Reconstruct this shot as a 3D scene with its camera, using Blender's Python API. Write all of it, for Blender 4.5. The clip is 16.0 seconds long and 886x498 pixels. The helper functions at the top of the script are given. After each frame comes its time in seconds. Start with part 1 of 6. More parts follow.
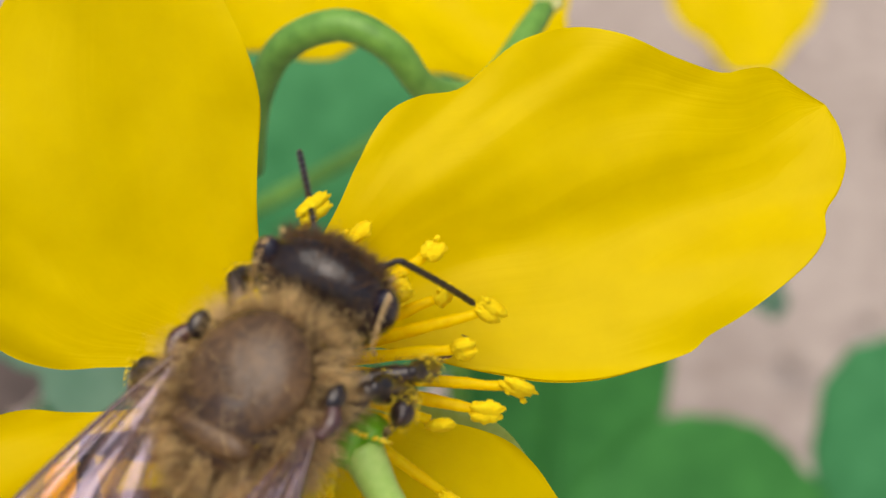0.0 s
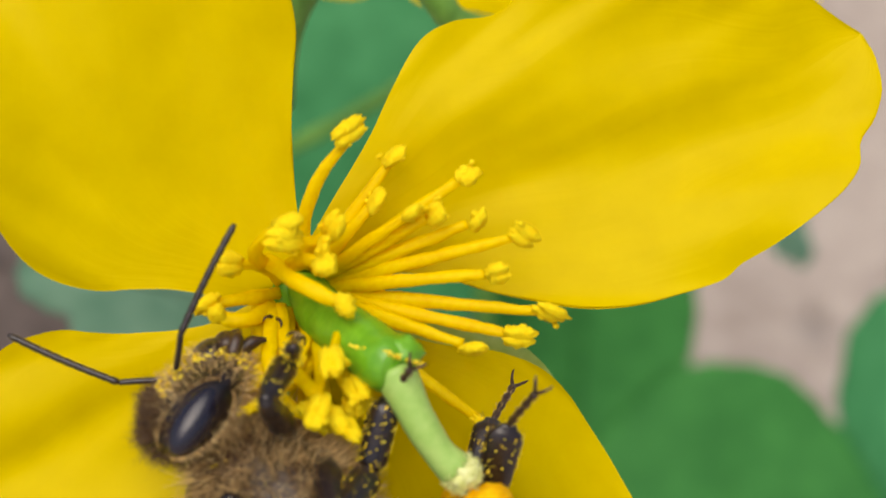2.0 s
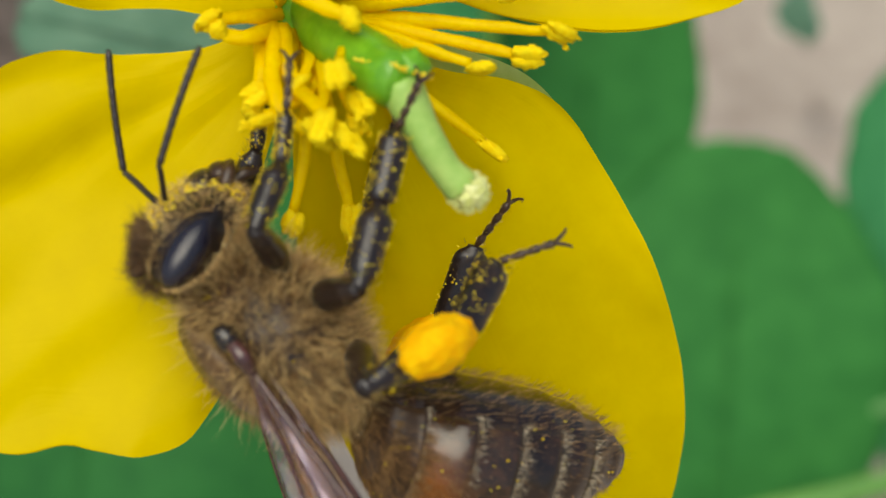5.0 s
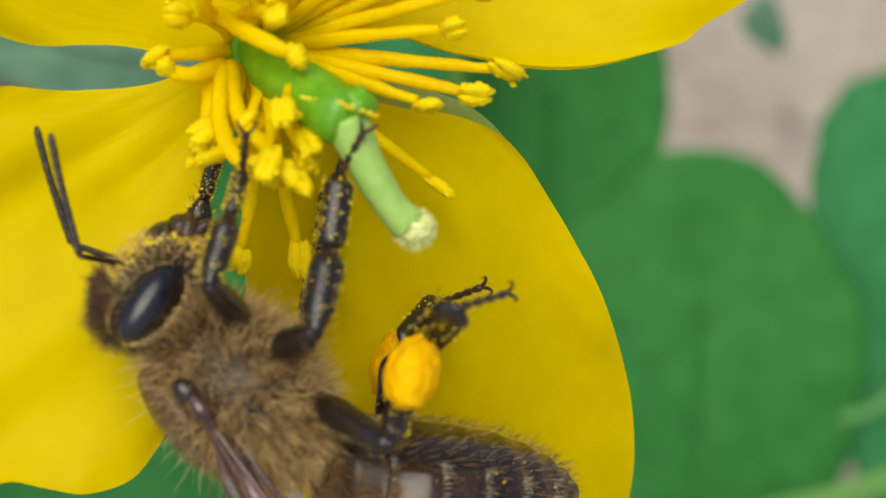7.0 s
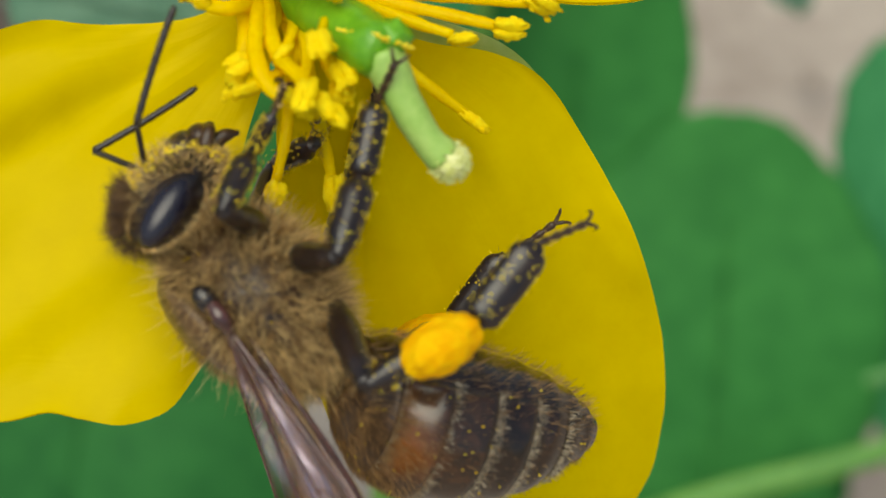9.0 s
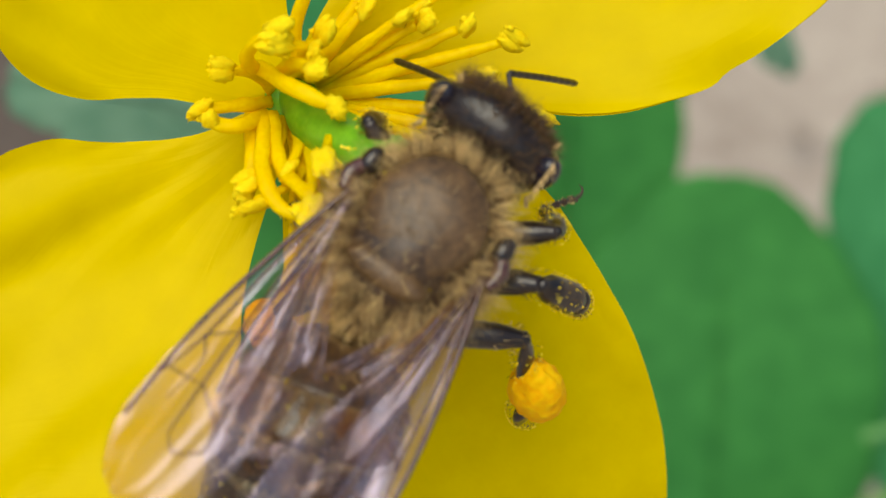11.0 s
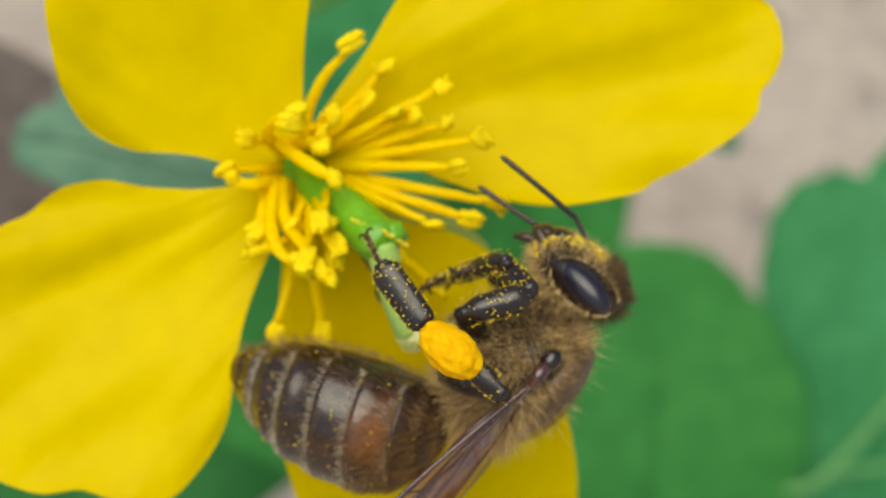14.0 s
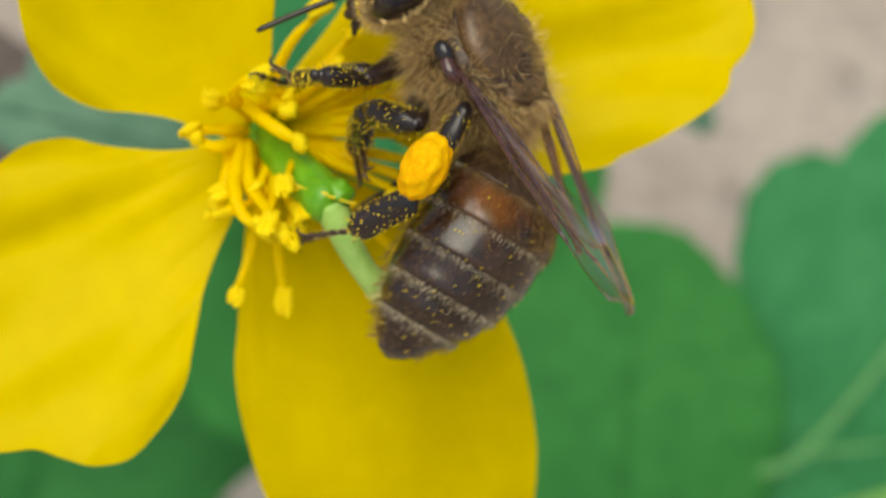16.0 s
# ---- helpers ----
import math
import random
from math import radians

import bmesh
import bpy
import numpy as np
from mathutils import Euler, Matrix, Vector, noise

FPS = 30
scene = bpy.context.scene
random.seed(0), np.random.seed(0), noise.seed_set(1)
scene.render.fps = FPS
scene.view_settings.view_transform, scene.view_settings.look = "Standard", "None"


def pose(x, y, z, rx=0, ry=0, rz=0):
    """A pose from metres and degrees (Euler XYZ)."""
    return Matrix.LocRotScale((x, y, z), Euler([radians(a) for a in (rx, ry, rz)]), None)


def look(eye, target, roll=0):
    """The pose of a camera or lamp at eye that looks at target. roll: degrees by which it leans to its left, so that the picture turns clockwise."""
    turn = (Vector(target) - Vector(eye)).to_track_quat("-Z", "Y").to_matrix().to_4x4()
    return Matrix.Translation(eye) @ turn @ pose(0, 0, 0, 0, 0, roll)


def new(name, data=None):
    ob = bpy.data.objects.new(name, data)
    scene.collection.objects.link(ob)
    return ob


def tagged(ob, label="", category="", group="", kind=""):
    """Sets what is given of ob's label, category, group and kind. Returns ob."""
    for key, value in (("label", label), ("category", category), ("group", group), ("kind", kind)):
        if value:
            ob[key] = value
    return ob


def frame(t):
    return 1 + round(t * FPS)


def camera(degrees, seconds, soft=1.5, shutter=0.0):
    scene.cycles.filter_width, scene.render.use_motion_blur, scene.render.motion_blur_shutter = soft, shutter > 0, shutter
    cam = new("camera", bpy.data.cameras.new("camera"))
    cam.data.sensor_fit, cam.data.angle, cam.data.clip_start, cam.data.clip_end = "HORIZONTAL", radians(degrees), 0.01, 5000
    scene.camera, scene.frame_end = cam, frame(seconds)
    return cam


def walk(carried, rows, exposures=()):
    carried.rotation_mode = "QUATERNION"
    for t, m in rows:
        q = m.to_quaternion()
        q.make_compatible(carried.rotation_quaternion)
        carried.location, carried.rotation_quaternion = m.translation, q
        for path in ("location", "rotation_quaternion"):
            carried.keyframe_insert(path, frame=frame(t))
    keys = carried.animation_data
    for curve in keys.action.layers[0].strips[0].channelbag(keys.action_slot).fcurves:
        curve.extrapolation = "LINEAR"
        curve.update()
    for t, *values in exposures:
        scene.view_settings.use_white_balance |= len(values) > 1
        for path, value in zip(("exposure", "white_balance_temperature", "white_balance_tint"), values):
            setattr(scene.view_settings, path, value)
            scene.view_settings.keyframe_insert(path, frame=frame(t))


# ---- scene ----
# camera: carried in the hand, a few centimetres in front of the flower
cam = camera(26, 16.0, soft=1.2, shutter=0.35)
B = pose(0, 0, 0.15, 45, 0, 0)  # the flower's own space: x to the right, y up, z out of the flower
MM = 0.001


def place(x, y, z, rx=0, ry=0, rz=0):
    """A pose in the flower's space, in millimetres and degrees."""
    return B @ pose(x * MM, y * MM, z * MM, rx, ry, rz)


def held(x, y, z, pitch, yaw, roll):
    turn = Matrix.Rotation(radians(yaw), 4, "Y") @ Matrix.Rotation(radians(pitch), 4, "X") @ Matrix.Rotation(radians(roll), 4, "Z")
    return B @ Matrix.Translation((x * MM, y * MM, z * MM)) @ turn


# seconds; where the camera is and its pitch, yaw and roll; then how far the flower, which sways under the bee, has turned from the camera's view
PATH = (
    (0.0, 1.81, 1.16, 46.70, 2.93, -2.78, 0.82, -0.90, -0.22, -1.02),
    (0.5, 1.84, 1.28, 46.84, 3.00, -2.89, 0.51, -0.88, -0.22, -1.01),
    (1.0, 1.89, 1.47, 47.00, 3.02, -2.83, 0.23, -0.86, -0.21, -0.93),
    (1.5, 1.72, 0.81, 46.82, 2.37, -2.53, 0.39, -0.94, -0.20, -0.76),
    (2.0, 1.57, 0.48, 46.74, 1.64, -2.14, 0.88, -1.01, -0.15, -0.55),
    (2.5, 0.96, -0.65, 46.25, -0.35, -2.17, 0.94, -0.93, -0.00, -0.34),
    (3.0, 0.91, -1.57, 46.75, -1.81, -1.96, 0.21, -0.80, 0.12, -0.18),
    (3.5, 1.07, -2.13, 46.55, -2.96, -1.66, -0.00, -0.67, 0.10, -0.11),
    (3.7, 0.92, -2.31, 46.55, -3.33, -1.61, -0.25, -0.61, 0.07, -0.09),
    (4.4, 1.10, -2.36, 46.24, -3.56, -1.84, 0.63, -0.41, -0.09, -0.03),
    (5.1, 1.43, -2.40, 45.79, -3.86, -2.27, 0.67, -0.19, -0.25, 0.03),
    (5.8, 1.67, -2.37, 45.51, -4.11, -2.59, 0.87, 0.02, -0.40, 0.10),
    (6.0, 1.76, -2.44, 45.29, -4.12, -2.42, 0.29, 0.07, -0.44, 0.12),
    (6.5, 1.82, -2.07, 45.17, -3.92, -2.93, 0.09, 0.16, -0.48, 0.21),
    (7.0, 1.84, -1.95, 45.88, -3.65, -2.96, 0.43, 0.16, -0.46, 0.34),
    (7.5, 1.67, -2.22, 45.58, -4.02, -2.64, 0.36, 0.15, -0.52, 0.40),
    (8.0, 1.61, -2.51, 45.60, -4.21, -2.39, 0.10, 0.13, -0.59, 0.44),
    (8.5, 1.54, -2.67, 46.25, -4.32, -2.21, 0.18, 0.07, -0.53, 0.52),
    (9.0, 1.57, -2.74, 46.15, -4.47, -2.34, 0.34, 0.03, -0.42, 0.62),
    (9.2, 1.62, -2.90, 46.33, -4.72, -2.32, -0.09, 0.03, -0.38, 0.66),
    (9.9, 1.60, -2.58, 46.24, -4.43, -2.49, -0.17, 0.12, -0.28, 0.77),
    (10.6, 1.58, -1.91, 46.70, -3.42, -2.52, -0.37, 0.24, -0.18, 0.87),
    (11.3, 1.52, -1.48, 47.67, -2.64, -2.36, -1.16, 0.34, -0.13, 1.09),
    (11.5, 1.49, -1.44, 46.54, -2.50, -2.29, -0.76, 0.36, -0.15, 1.24),
    (12.0, 1.52, -1.17, 47.43, -1.93, -2.51, 0.94, 0.39, -0.23, 1.83),
    (12.5, 1.58, -0.94, 48.51, -1.51, -2.46, 0.55, 0.42, -0.24, 2.50),
    (13.0, 1.53, -0.84, 48.36, -1.48, -2.52, 0.36, 0.49, -0.12, 3.21),
    (13.5, 1.71, -0.82, 52.31, -1.18, -2.82, 1.10, 0.52, 0.22, 3.98),
    (14.0, 1.78, -1.12, 58.17, -1.26, -3.34, 1.37, 0.35, 0.62, 4.56),
    (14.5, 2.14, -1.51, 58.05, -1.53, -3.99, 0.52, 0.18, 0.82, 4.94),
    (15.0, 2.26, -1.80, 58.76, -1.73, -4.28, 1.30, 0.14, 0.88, 5.22),
    (15.5, 2.32, -1.79, 56.94, -2.01, -4.21, 0.08, 0.26, 0.69, 5.53),
    (16.0, 2.22, -1.53, 57.88, -1.71, -3.94, 1.67, 0.41, 0.48, 5.91),
)


def between(rows, t):
    """Soft reading of rows (time, values) at any time."""
    if t <= rows[0][0]:
        return np.array(rows[0][1:])
    if t >= rows[-1][0]:
        return np.array(rows[-1][1:])
    for i in range(len(rows) - 1):
        a, b = rows[i][0], rows[i + 1][0]
        if a <= t <= b:
            k = (t - a) / (b - a)
            p1, p2 = np.array(rows[i][1:]), np.array(rows[i + 1][1:])
            p0, p3 = np.array(rows[max(i - 1, 0)][1:]), np.array(rows[min(i + 2, len(rows) - 1)][1:])
            m1 = (p2 - p0) / max(1e-6, b - rows[max(i - 1, 0)][0]) * (b - a) * 0.8
            m2 = (p3 - p1) / max(1e-6, rows[min(i + 2, len(rows) - 1)][0] - a) * (b - a) * 0.8
            return (2 * k ** 3 - 3 * k * k + 1) * p1 + (k ** 3 - 2 * k * k + k) * m1 + (3 * k * k - 2 * k ** 3) * p2 + (k ** 3 - k * k) * m2


def swung(t):
    """The flower's own space at t seconds, as it sways."""
    x, y, z, pitch, yaw, roll, a, b, c = between(PATH, t)
    return held(x, y, z, pitch, yaw, roll) @ held(x, y, z, pitch + a, yaw + b, roll + c).inverted() @ B


EARLY = swung(1.0)


def early(x, y, z, rx=0, ry=0, rz=0):
    """A pose beside the flower as it hangs at first, in millimetres and degrees."""
    return EARLY @ pose(x * MM, y * MM, z * MM, rx, ry, rz)


# the phone's exposure and white balance drift a little
walk(cam, [(row[0], held(*row[1:7])) for row in PATH], ((0, -0.02, 6900, 13), (2.2, -0.02, 6900, 10), (3.5, -0.1, 6900, 3), (7, -0.06, 6900, 0), (9, -0.14, 6900, -2), (11.3, 0.0, 6900, 1), (14, 0.0, 6900, 1), (16, -0.02, 6900, 0)))
cam.data.dof.use_dof = True
cam.data.dof.focus_distance = 0.0476
cam.data.dof.aperture_fstop = 86.0

# daylight: a bright overcast sky and a weak, broad sun
world = bpy.data.worlds.new("sky")
scene.world = world
world.use_nodes = True
sky = world.node_tree.nodes.new("ShaderNodeTexSky")
sky.sky_type, sky.sun_disc = "NISHITA", False
sky.sun_elevation, sky.sun_rotation = radians(66), radians(205)
sky.air_density, sky.dust_density, sky.ozone_density = 1.0, 3.0, 1.0
world.node_tree.links.new(sky.outputs[0], world.node_tree.nodes["Background"].inputs[0])
world.node_tree.nodes["Background"].inputs[1].default_value = 0.13
sun = new("sun", bpy.data.lights.new("sun", "SUN"))
sun.data.energy, sun.data.angle, sun.data.color = 2.6, radians(60), (1.0, 0.95, 0.87)
sun.matrix_world = look((-0.15, -0.25, 1.0), (0, 0, 0))


# ---------------------------------------------------------------- materials
def material(name, low, high, rough=0.5, size=400.0, fine=3000.0, bump=0.0, metal=0.0, translucent=0.0, coat=0.0, spread=0.5,
             island=0.0, depth=0.0001):
    """A surface whose colour wanders between low and high at two scales; sizes count waves in a metre."""
    m = bpy.data.materials.new(name)
    m.use_nodes = True
    n, l = m.node_tree.nodes, m.node_tree.links
    b = n["Principled BSDF"]
    pos = n.new("ShaderNodeTexCoord")
    big = n.new("ShaderNodeTexNoise")
    big.inputs["Scale"].default_value, big.inputs["Detail"].default_value = size, 4
    small = n.new("ShaderNodeTexNoise")
    small.inputs["Scale"].default_value, small.inputs["Detail"].default_value = fine, 3
    l.new(pos.outputs["Object"], big.inputs["Vector"])
    l.new(pos.outputs["Object"], small.inputs["Vector"])
    mix = n.new("ShaderNodeMath")
    mix.operation = "MULTIPLY_ADD"
    mix.inputs[1].default_value = 1 - spread
    half = n.new("ShaderNodeMath")
    half.operation = "MULTIPLY"
    half.inputs[1].default_value = spread
    l.new(big.outputs["Fac"], mix.inputs[0])
    l.new(small.outputs["Fac"], half.inputs[0])
    l.new(half.outputs[0], mix.inputs[2])
    ramp = n.new("ShaderNodeValToRGB")
    ramp.color_ramp.elements[0].position, ramp.color_ramp.elements[1].position = 0.34, 0.66
    ramp.color_ramp.elements[0].color, ramp.color_ramp.elements[1].color = (*low, 1), (*high, 1)
    fac = mix.outputs[0]
    if island:
        geo = n.new("ShaderNodeNewGeometry")
        blend = n.new("ShaderNodeMix")
        blend.inputs[0].default_value = island
        l.new(fac, blend.inputs[2])
        l.new(geo.outputs["Random Per Island"], blend.inputs[3])
        fac = blend.outputs[0]
    l.new(fac, ramp.inputs[0])
    l.new(ramp.outputs[0], b.inputs["Base Color"])
    b.inputs["Roughness"].default_value, b.inputs["Metallic"].default_value = rough, metal
    b.inputs["Coat Weight"].default_value = coat
    b.inputs["Coat Roughness"].default_value = 0.15
    if bump:
        relief = n.new("ShaderNodeBump")
        relief.inputs["Strength"].default_value, relief.inputs["Distance"].default_value = bump, depth
        l.new(mix.outputs[0], relief.inputs["Height"])
        l.new(relief.outputs[0], b.inputs["Normal"])
    if translucent:
        back = n.new("ShaderNodeBsdfTranslucent")
        l.new(ramp.outputs[0], back.inputs[0])
        both = n.new("ShaderNodeMixShader")
        both.inputs[0].default_value = translucent
        l.new(b.outputs[0], both.inputs[1])
        l.new(back.outputs[0], both.inputs[2])
        l.new(both.outputs[0], n["Material Output"].inputs[0])
    return m


def petal_material(name):
    """Yellow petal: fine veins that run from base to rim (the petal's own u and v), a silky gloss."""
    m = material(name, (0.68, 0.505, 0.0), (0.78, 0.60, 0.0), rough=0.42, size=90, fine=900, translucent=0.24, spread=0.35)
    m.node_tree.nodes["Principled BSDF"].inputs["Specular IOR Level"].default_value = 0.07
    n, l = m.node_tree.nodes, m.node_tree.links
    uv = n.new("ShaderNodeTexCoord")
    stretch = n.new("ShaderNodeMapping")
    stretch.inputs["Scale"].default_value = (22, 1.2, 1)
    veins = n.new("ShaderNodeTexNoise")
    veins.inputs["Scale"].default_value, veins.inputs["Detail"].default_value = 1.0, 3
    l.new(uv.outputs["UV"], stretch.inputs["Vector"])
    l.new(stretch.outputs[0], veins.inputs["Vector"])
    relief = n.new("ShaderNodeBump")
    relief.inputs["Strength"].default_value, relief.inputs["Distance"].default_value = 0.35, 0.00006
    l.new(veins.outputs["Fac"], relief.inputs["Height"])
    l.new(relief.outputs[0], n["Principled BSDF"].inputs["Normal"])
    return m


def wing_material():
    m = bpy.data.materials.new("wing_membrane")
    m.use_nodes = True
    n, l = m.node_tree.nodes, m.node_tree.links
    b = n["Principled BSDF"]
    # lavender base colour: the film's iridescence plus the lilac of reflected sky
    b.inputs["Base Color"].default_value = (0.84, 0.74, 0.98, 1)
    b.inputs["Metallic"].default_value = 0.7
    b.inputs["Roughness"].default_value = 0.2
    b.inputs["Thin Film Thickness"].default_value = 420
    b.inputs["Thin Film IOR"].default_value = 1.5
    clear = n.new("ShaderNodeBsdfTransparent")
    clear.inputs[0].default_value = (0.83, 0.69, 0.43, 1)
    noise_tex = n.new("ShaderNodeTexNoise")
    noise_tex.inputs["Scale"].default_value = 800
    pos = n.new("ShaderNodeTexCoord")
    pleat = n.new("ShaderNodeMapping")
    pleat.inputs["Scale"].default_value = (0.22, 1.5, 1)
    l.new(pos.outputs["Object"], pleat.inputs["Vector"])
    l.new(pleat.outputs[0], noise_tex.inputs["Vector"])
    relief = n.new("ShaderNodeBump")
    relief.inputs["Strength"].default_value, relief.inputs["Distance"].default_value = 1.0, 0.0003
    l.new(noise_tex.outputs["Fac"], relief.inputs["Height"])
    l.new(relief.outputs[0], b.inputs["Normal"])
    fres = n.new("ShaderNodeFresnel")
    fres.inputs["IOR"].default_value = 1.45
    gain = n.new("ShaderNodeMath")
    gain.operation = "MULTIPLY_ADD"
    gain.inputs[1].default_value, gain.inputs[2].default_value = 0.20, 0.105
    l.new(fres.outputs[0], gain.inputs[0])
    # noise varies the gloss, standing in for streaky reflections of sky and trees
    sky_streaks = n.new("ShaderNodeMapRange")
    sky_streaks.inputs["From Min"].default_value, sky_streaks.inputs["From Max"].default_value = 0.4, 0.62
    sky_streaks.inputs["To Min"].default_value, sky_streaks.inputs["To Max"].default_value = 0.2, 1.8
    l.new(noise_tex.outputs["Fac"], sky_streaks.inputs["Value"])
    sheen_amount = n.new("ShaderNodeMath")
    sheen_amount.operation = "MULTIPLY"
    l.new(gain.outputs[0], sheen_amount.inputs[0])
    l.new(sky_streaks.outputs[0], sheen_amount.inputs[1])
    both = n.new("ShaderNodeMixShader")
    l.new(sheen_amount.outputs[0], both.inputs[0])
    l.new(clear.outputs[0], both.inputs[1])
    l.new(b.outputs[0], both.inputs[2])
    l.new(both.outputs[0], n["Material Output"].inputs[0])
    return m


def amber_material():
    """Dark chitin whose flanks are flushed with amber, fading unevenly into the brown."""
    m = material("amber_flushed_chitin", (0.010, 0.005, 0.0034), (0.062, 0.027, 0.011), rough=0.23, size=700, fine=4000, bump=0.25, coat=0.3)
    n, l = m.node_tree.nodes, m.node_tree.links
    b = n["Principled BSDF"]
    pos = n.new("ShaderNodeTexCoord")
    mirror = n.new("ShaderNodeVectorMath")
    mirror.operation = "ABSOLUTE"
    l.new(pos.outputs["Object"], mirror.inputs[0])
    gap = n.new("ShaderNodeVectorMath")
    gap.operation = "DISTANCE"
    gap.inputs[1].default_value = (0.0012, 0.0015, 0.0014)
    l.new(mirror.outputs[0], gap.inputs[0])
    cloud = n.new("ShaderNodeTexNoise")
    cloud.inputs["Scale"].default_value, cloud.inputs["Detail"].default_value = 1500, 4
    l.new(pos.outputs["Object"], cloud.inputs["Vector"])
    wander = n.new("ShaderNodeMath")
    wander.operation = "MULTIPLY_ADD"
    wander.inputs[1].default_value = 0.0012
    l.new(cloud.outputs["Fac"], wander.inputs[0])
    l.new(gap.outputs["Value"], wander.inputs[2])
    flush = n.new("ShaderNodeMapRange")
    flush.interpolation_type = "SMOOTHSTEP"
    flush.inputs["From Min"].default_value, flush.inputs["From Max"].default_value = 0.0022, 0.0007
    l.new(wander.outputs[0], flush.inputs["Value"])
    tint = n.new("ShaderNodeMix")
    tint.data_type = "RGBA"
    tint.inputs[7].default_value = (0.25, 0.078, 0.012, 1)
    l.new(flush.outputs[0], tint.inputs[0])
    l.new(b.inputs["Base Color"].links[0].from_socket, tint.inputs[6])
    l.new(tint.outputs[2], b.inputs["Base Color"])
    return m


PETAL = petal_material("yellow_petal")
STAMEN = material("filament_yellow", (0.92, 0.66, 0.0), (1.0, 0.80, 0.003), rough=0.5, size=900, fine=6000, bump=0.2, translucent=0.4)
ANTHER = material("anther_yellow", (0.97, 0.67, 0.004), (1.0, 0.82, 0.018), rough=0.85, size=2500, fine=9000, bump=0.9, translucent=0.2)
POLLEN = material("pollen_yellow", (0.85, 0.56, 0.012), (1.0, 0.80, 0.06), rough=0.8, size=2500, fine=9000, island=0.6)
PACKED = material("packed_pollen", (0.97, 0.42, 0.001), (1.0, 0.62, 0.006), rough=0.8, size=1500, fine=7000, bump=1.0, translucent=0.2)
GREEN = material("pistil_green", (0.11, 0.34, 0.008), (0.20, 0.48, 0.02), rough=0.36, size=700, fine=4000, bump=0.25, translucent=0.1, coat=0.2)
STYLE = material("style_pale_green", (0.32, 0.55, 0.10), (0.48, 0.68, 0.18), rough=0.4, size=700, fine=4000, bump=0.25, translucent=0.15)
STIGMA = material("stigma_cream", (0.62, 0.66, 0.17), (0.85, 0.85, 0.44), rough=0.85, size=3000, fine=9000, bump=1.0)
STALK = material("stalk_green", (0.08, 0.24, 0.03), (0.2, 0.44, 0.07), rough=0.5, size=300, fine=2000, bump=0.2, translucent=0.1)
SEPAL = material("sepal_pale_green", (0.42, 0.58, 0.12), (0.62, 0.74, 0.28), rough=0.5, size=300, fine=2000, bump=0.2, translucent=0.35)
LEAF = material("leaf_green", (0.028, 0.165, 0.033), (0.061, 0.275, 0.058), rough=0.6, size=40, fine=400, bump=0.4, translucent=0.2, depth=0.0004)
# LEAF in a darker colour: the flower's shade painted into the low leaf
LEAF_SHADED = material("leaf_green_shaded", (0.02, 0.125, 0.03), (0.046, 0.215, 0.05), rough=0.6, size=40, fine=400, bump=0.4, translucent=0.2, depth=0.0004)
LEAF_PALE = material("leaf_blue_green", (0.03, 0.19, 0.062), (0.068, 0.30, 0.11), rough=0.6, size=60, fine=400, bump=0.4, translucent=0.2, depth=0.0004)
LEAF_TEAL = material("leaf_grey_green", (0.08, 0.19, 0.12), (0.21, 0.35, 0.24), rough=0.5, size=60, fine=400, bump=0.4, translucent=0.2, depth=0.0004)
# grey-brown for the added shape in the dark left corner
CORNER_FILL = material("grey_brown_fill", (0.055, 0.042, 0.038), (0.15, 0.115, 0.10), rough=0.8, size=80, fine=500, bump=0.5, depth=0.0004)
RIB = material("rib_green", (0.10, 0.33, 0.09), (0.2, 0.45, 0.15), rough=0.6, size=60, fine=400, bump=0.3, translucent=0.2)
SOIL = material("dry_soil", (0.27, 0.213, 0.178), (0.478, 0.405, 0.348), rough=0.95, size=18, fine=260, bump=0.5, depth=0.001)
DARK = material("dark_chitin", (0.007, 0.005, 0.006), (0.026, 0.015, 0.012), rough=0.28, size=900, fine=5000, bump=0.2, coat=0.15)
BROWN = material("brown_chitin", (0.018, 0.008, 0.005), (0.065, 0.03, 0.012), rough=0.42, size=900, fine=5000, bump=0.3, coat=0.1)
RING = material("abdomen_chitin", (0.007, 0.0036, 0.0026), (0.042, 0.0185, 0.0085), rough=0.23, size=700, fine=4000, bump=0.25, coat=0.3)
AMBER = amber_material()
EYE = material("compound_eye", (0.006, 0.005, 0.012), (0.016, 0.013, 0.024), rough=0.27, size=600, fine=26000, bump=0.15, coat=0.2)
SCUTUM = material("thorax_shield", (0.05, 0.026, 0.010), (0.17, 0.093, 0.036), rough=0.38, size=900, fine=6000, bump=0.3)
VEIN = material("wing_vein", (0.03, 0.010, 0.010), (0.10, 0.035, 0.03), rough=0.25, size=900, fine=5000, coat=0.6)
GLOSS = material("glossy_black_chitin", (0.006, 0.004, 0.005), (0.016, 0.010, 0.010), rough=0.24, size=900, fine=5000, coat=0.3)
FUR = material("tan_hair", (0.27, 0.143, 0.045), (1.0, 0.75, 0.35), rough=0.6, size=900, fine=3000, island=0.5, translucent=0.3)
FUR_MID = material("brown_hair", (0.085, 0.043, 0.016), (0.42, 0.245, 0.092), rough=0.6, size=900, fine=3000, island=0.5, translucent=0.2)
FUR_DARK = material("dark_brown_hair", (0.022, 0.012, 0.006), (0.16, 0.08, 0.029), rough=0.6, size=300, fine=2000, island=0.8)
FUR_PALE = material("pale_grey_hair", (0.28, 0.22, 0.14), (0.64, 0.55, 0.40), rough=0.6, size=300, fine=2000, island=0.8, translucent=0.15)
WING = wing_material()
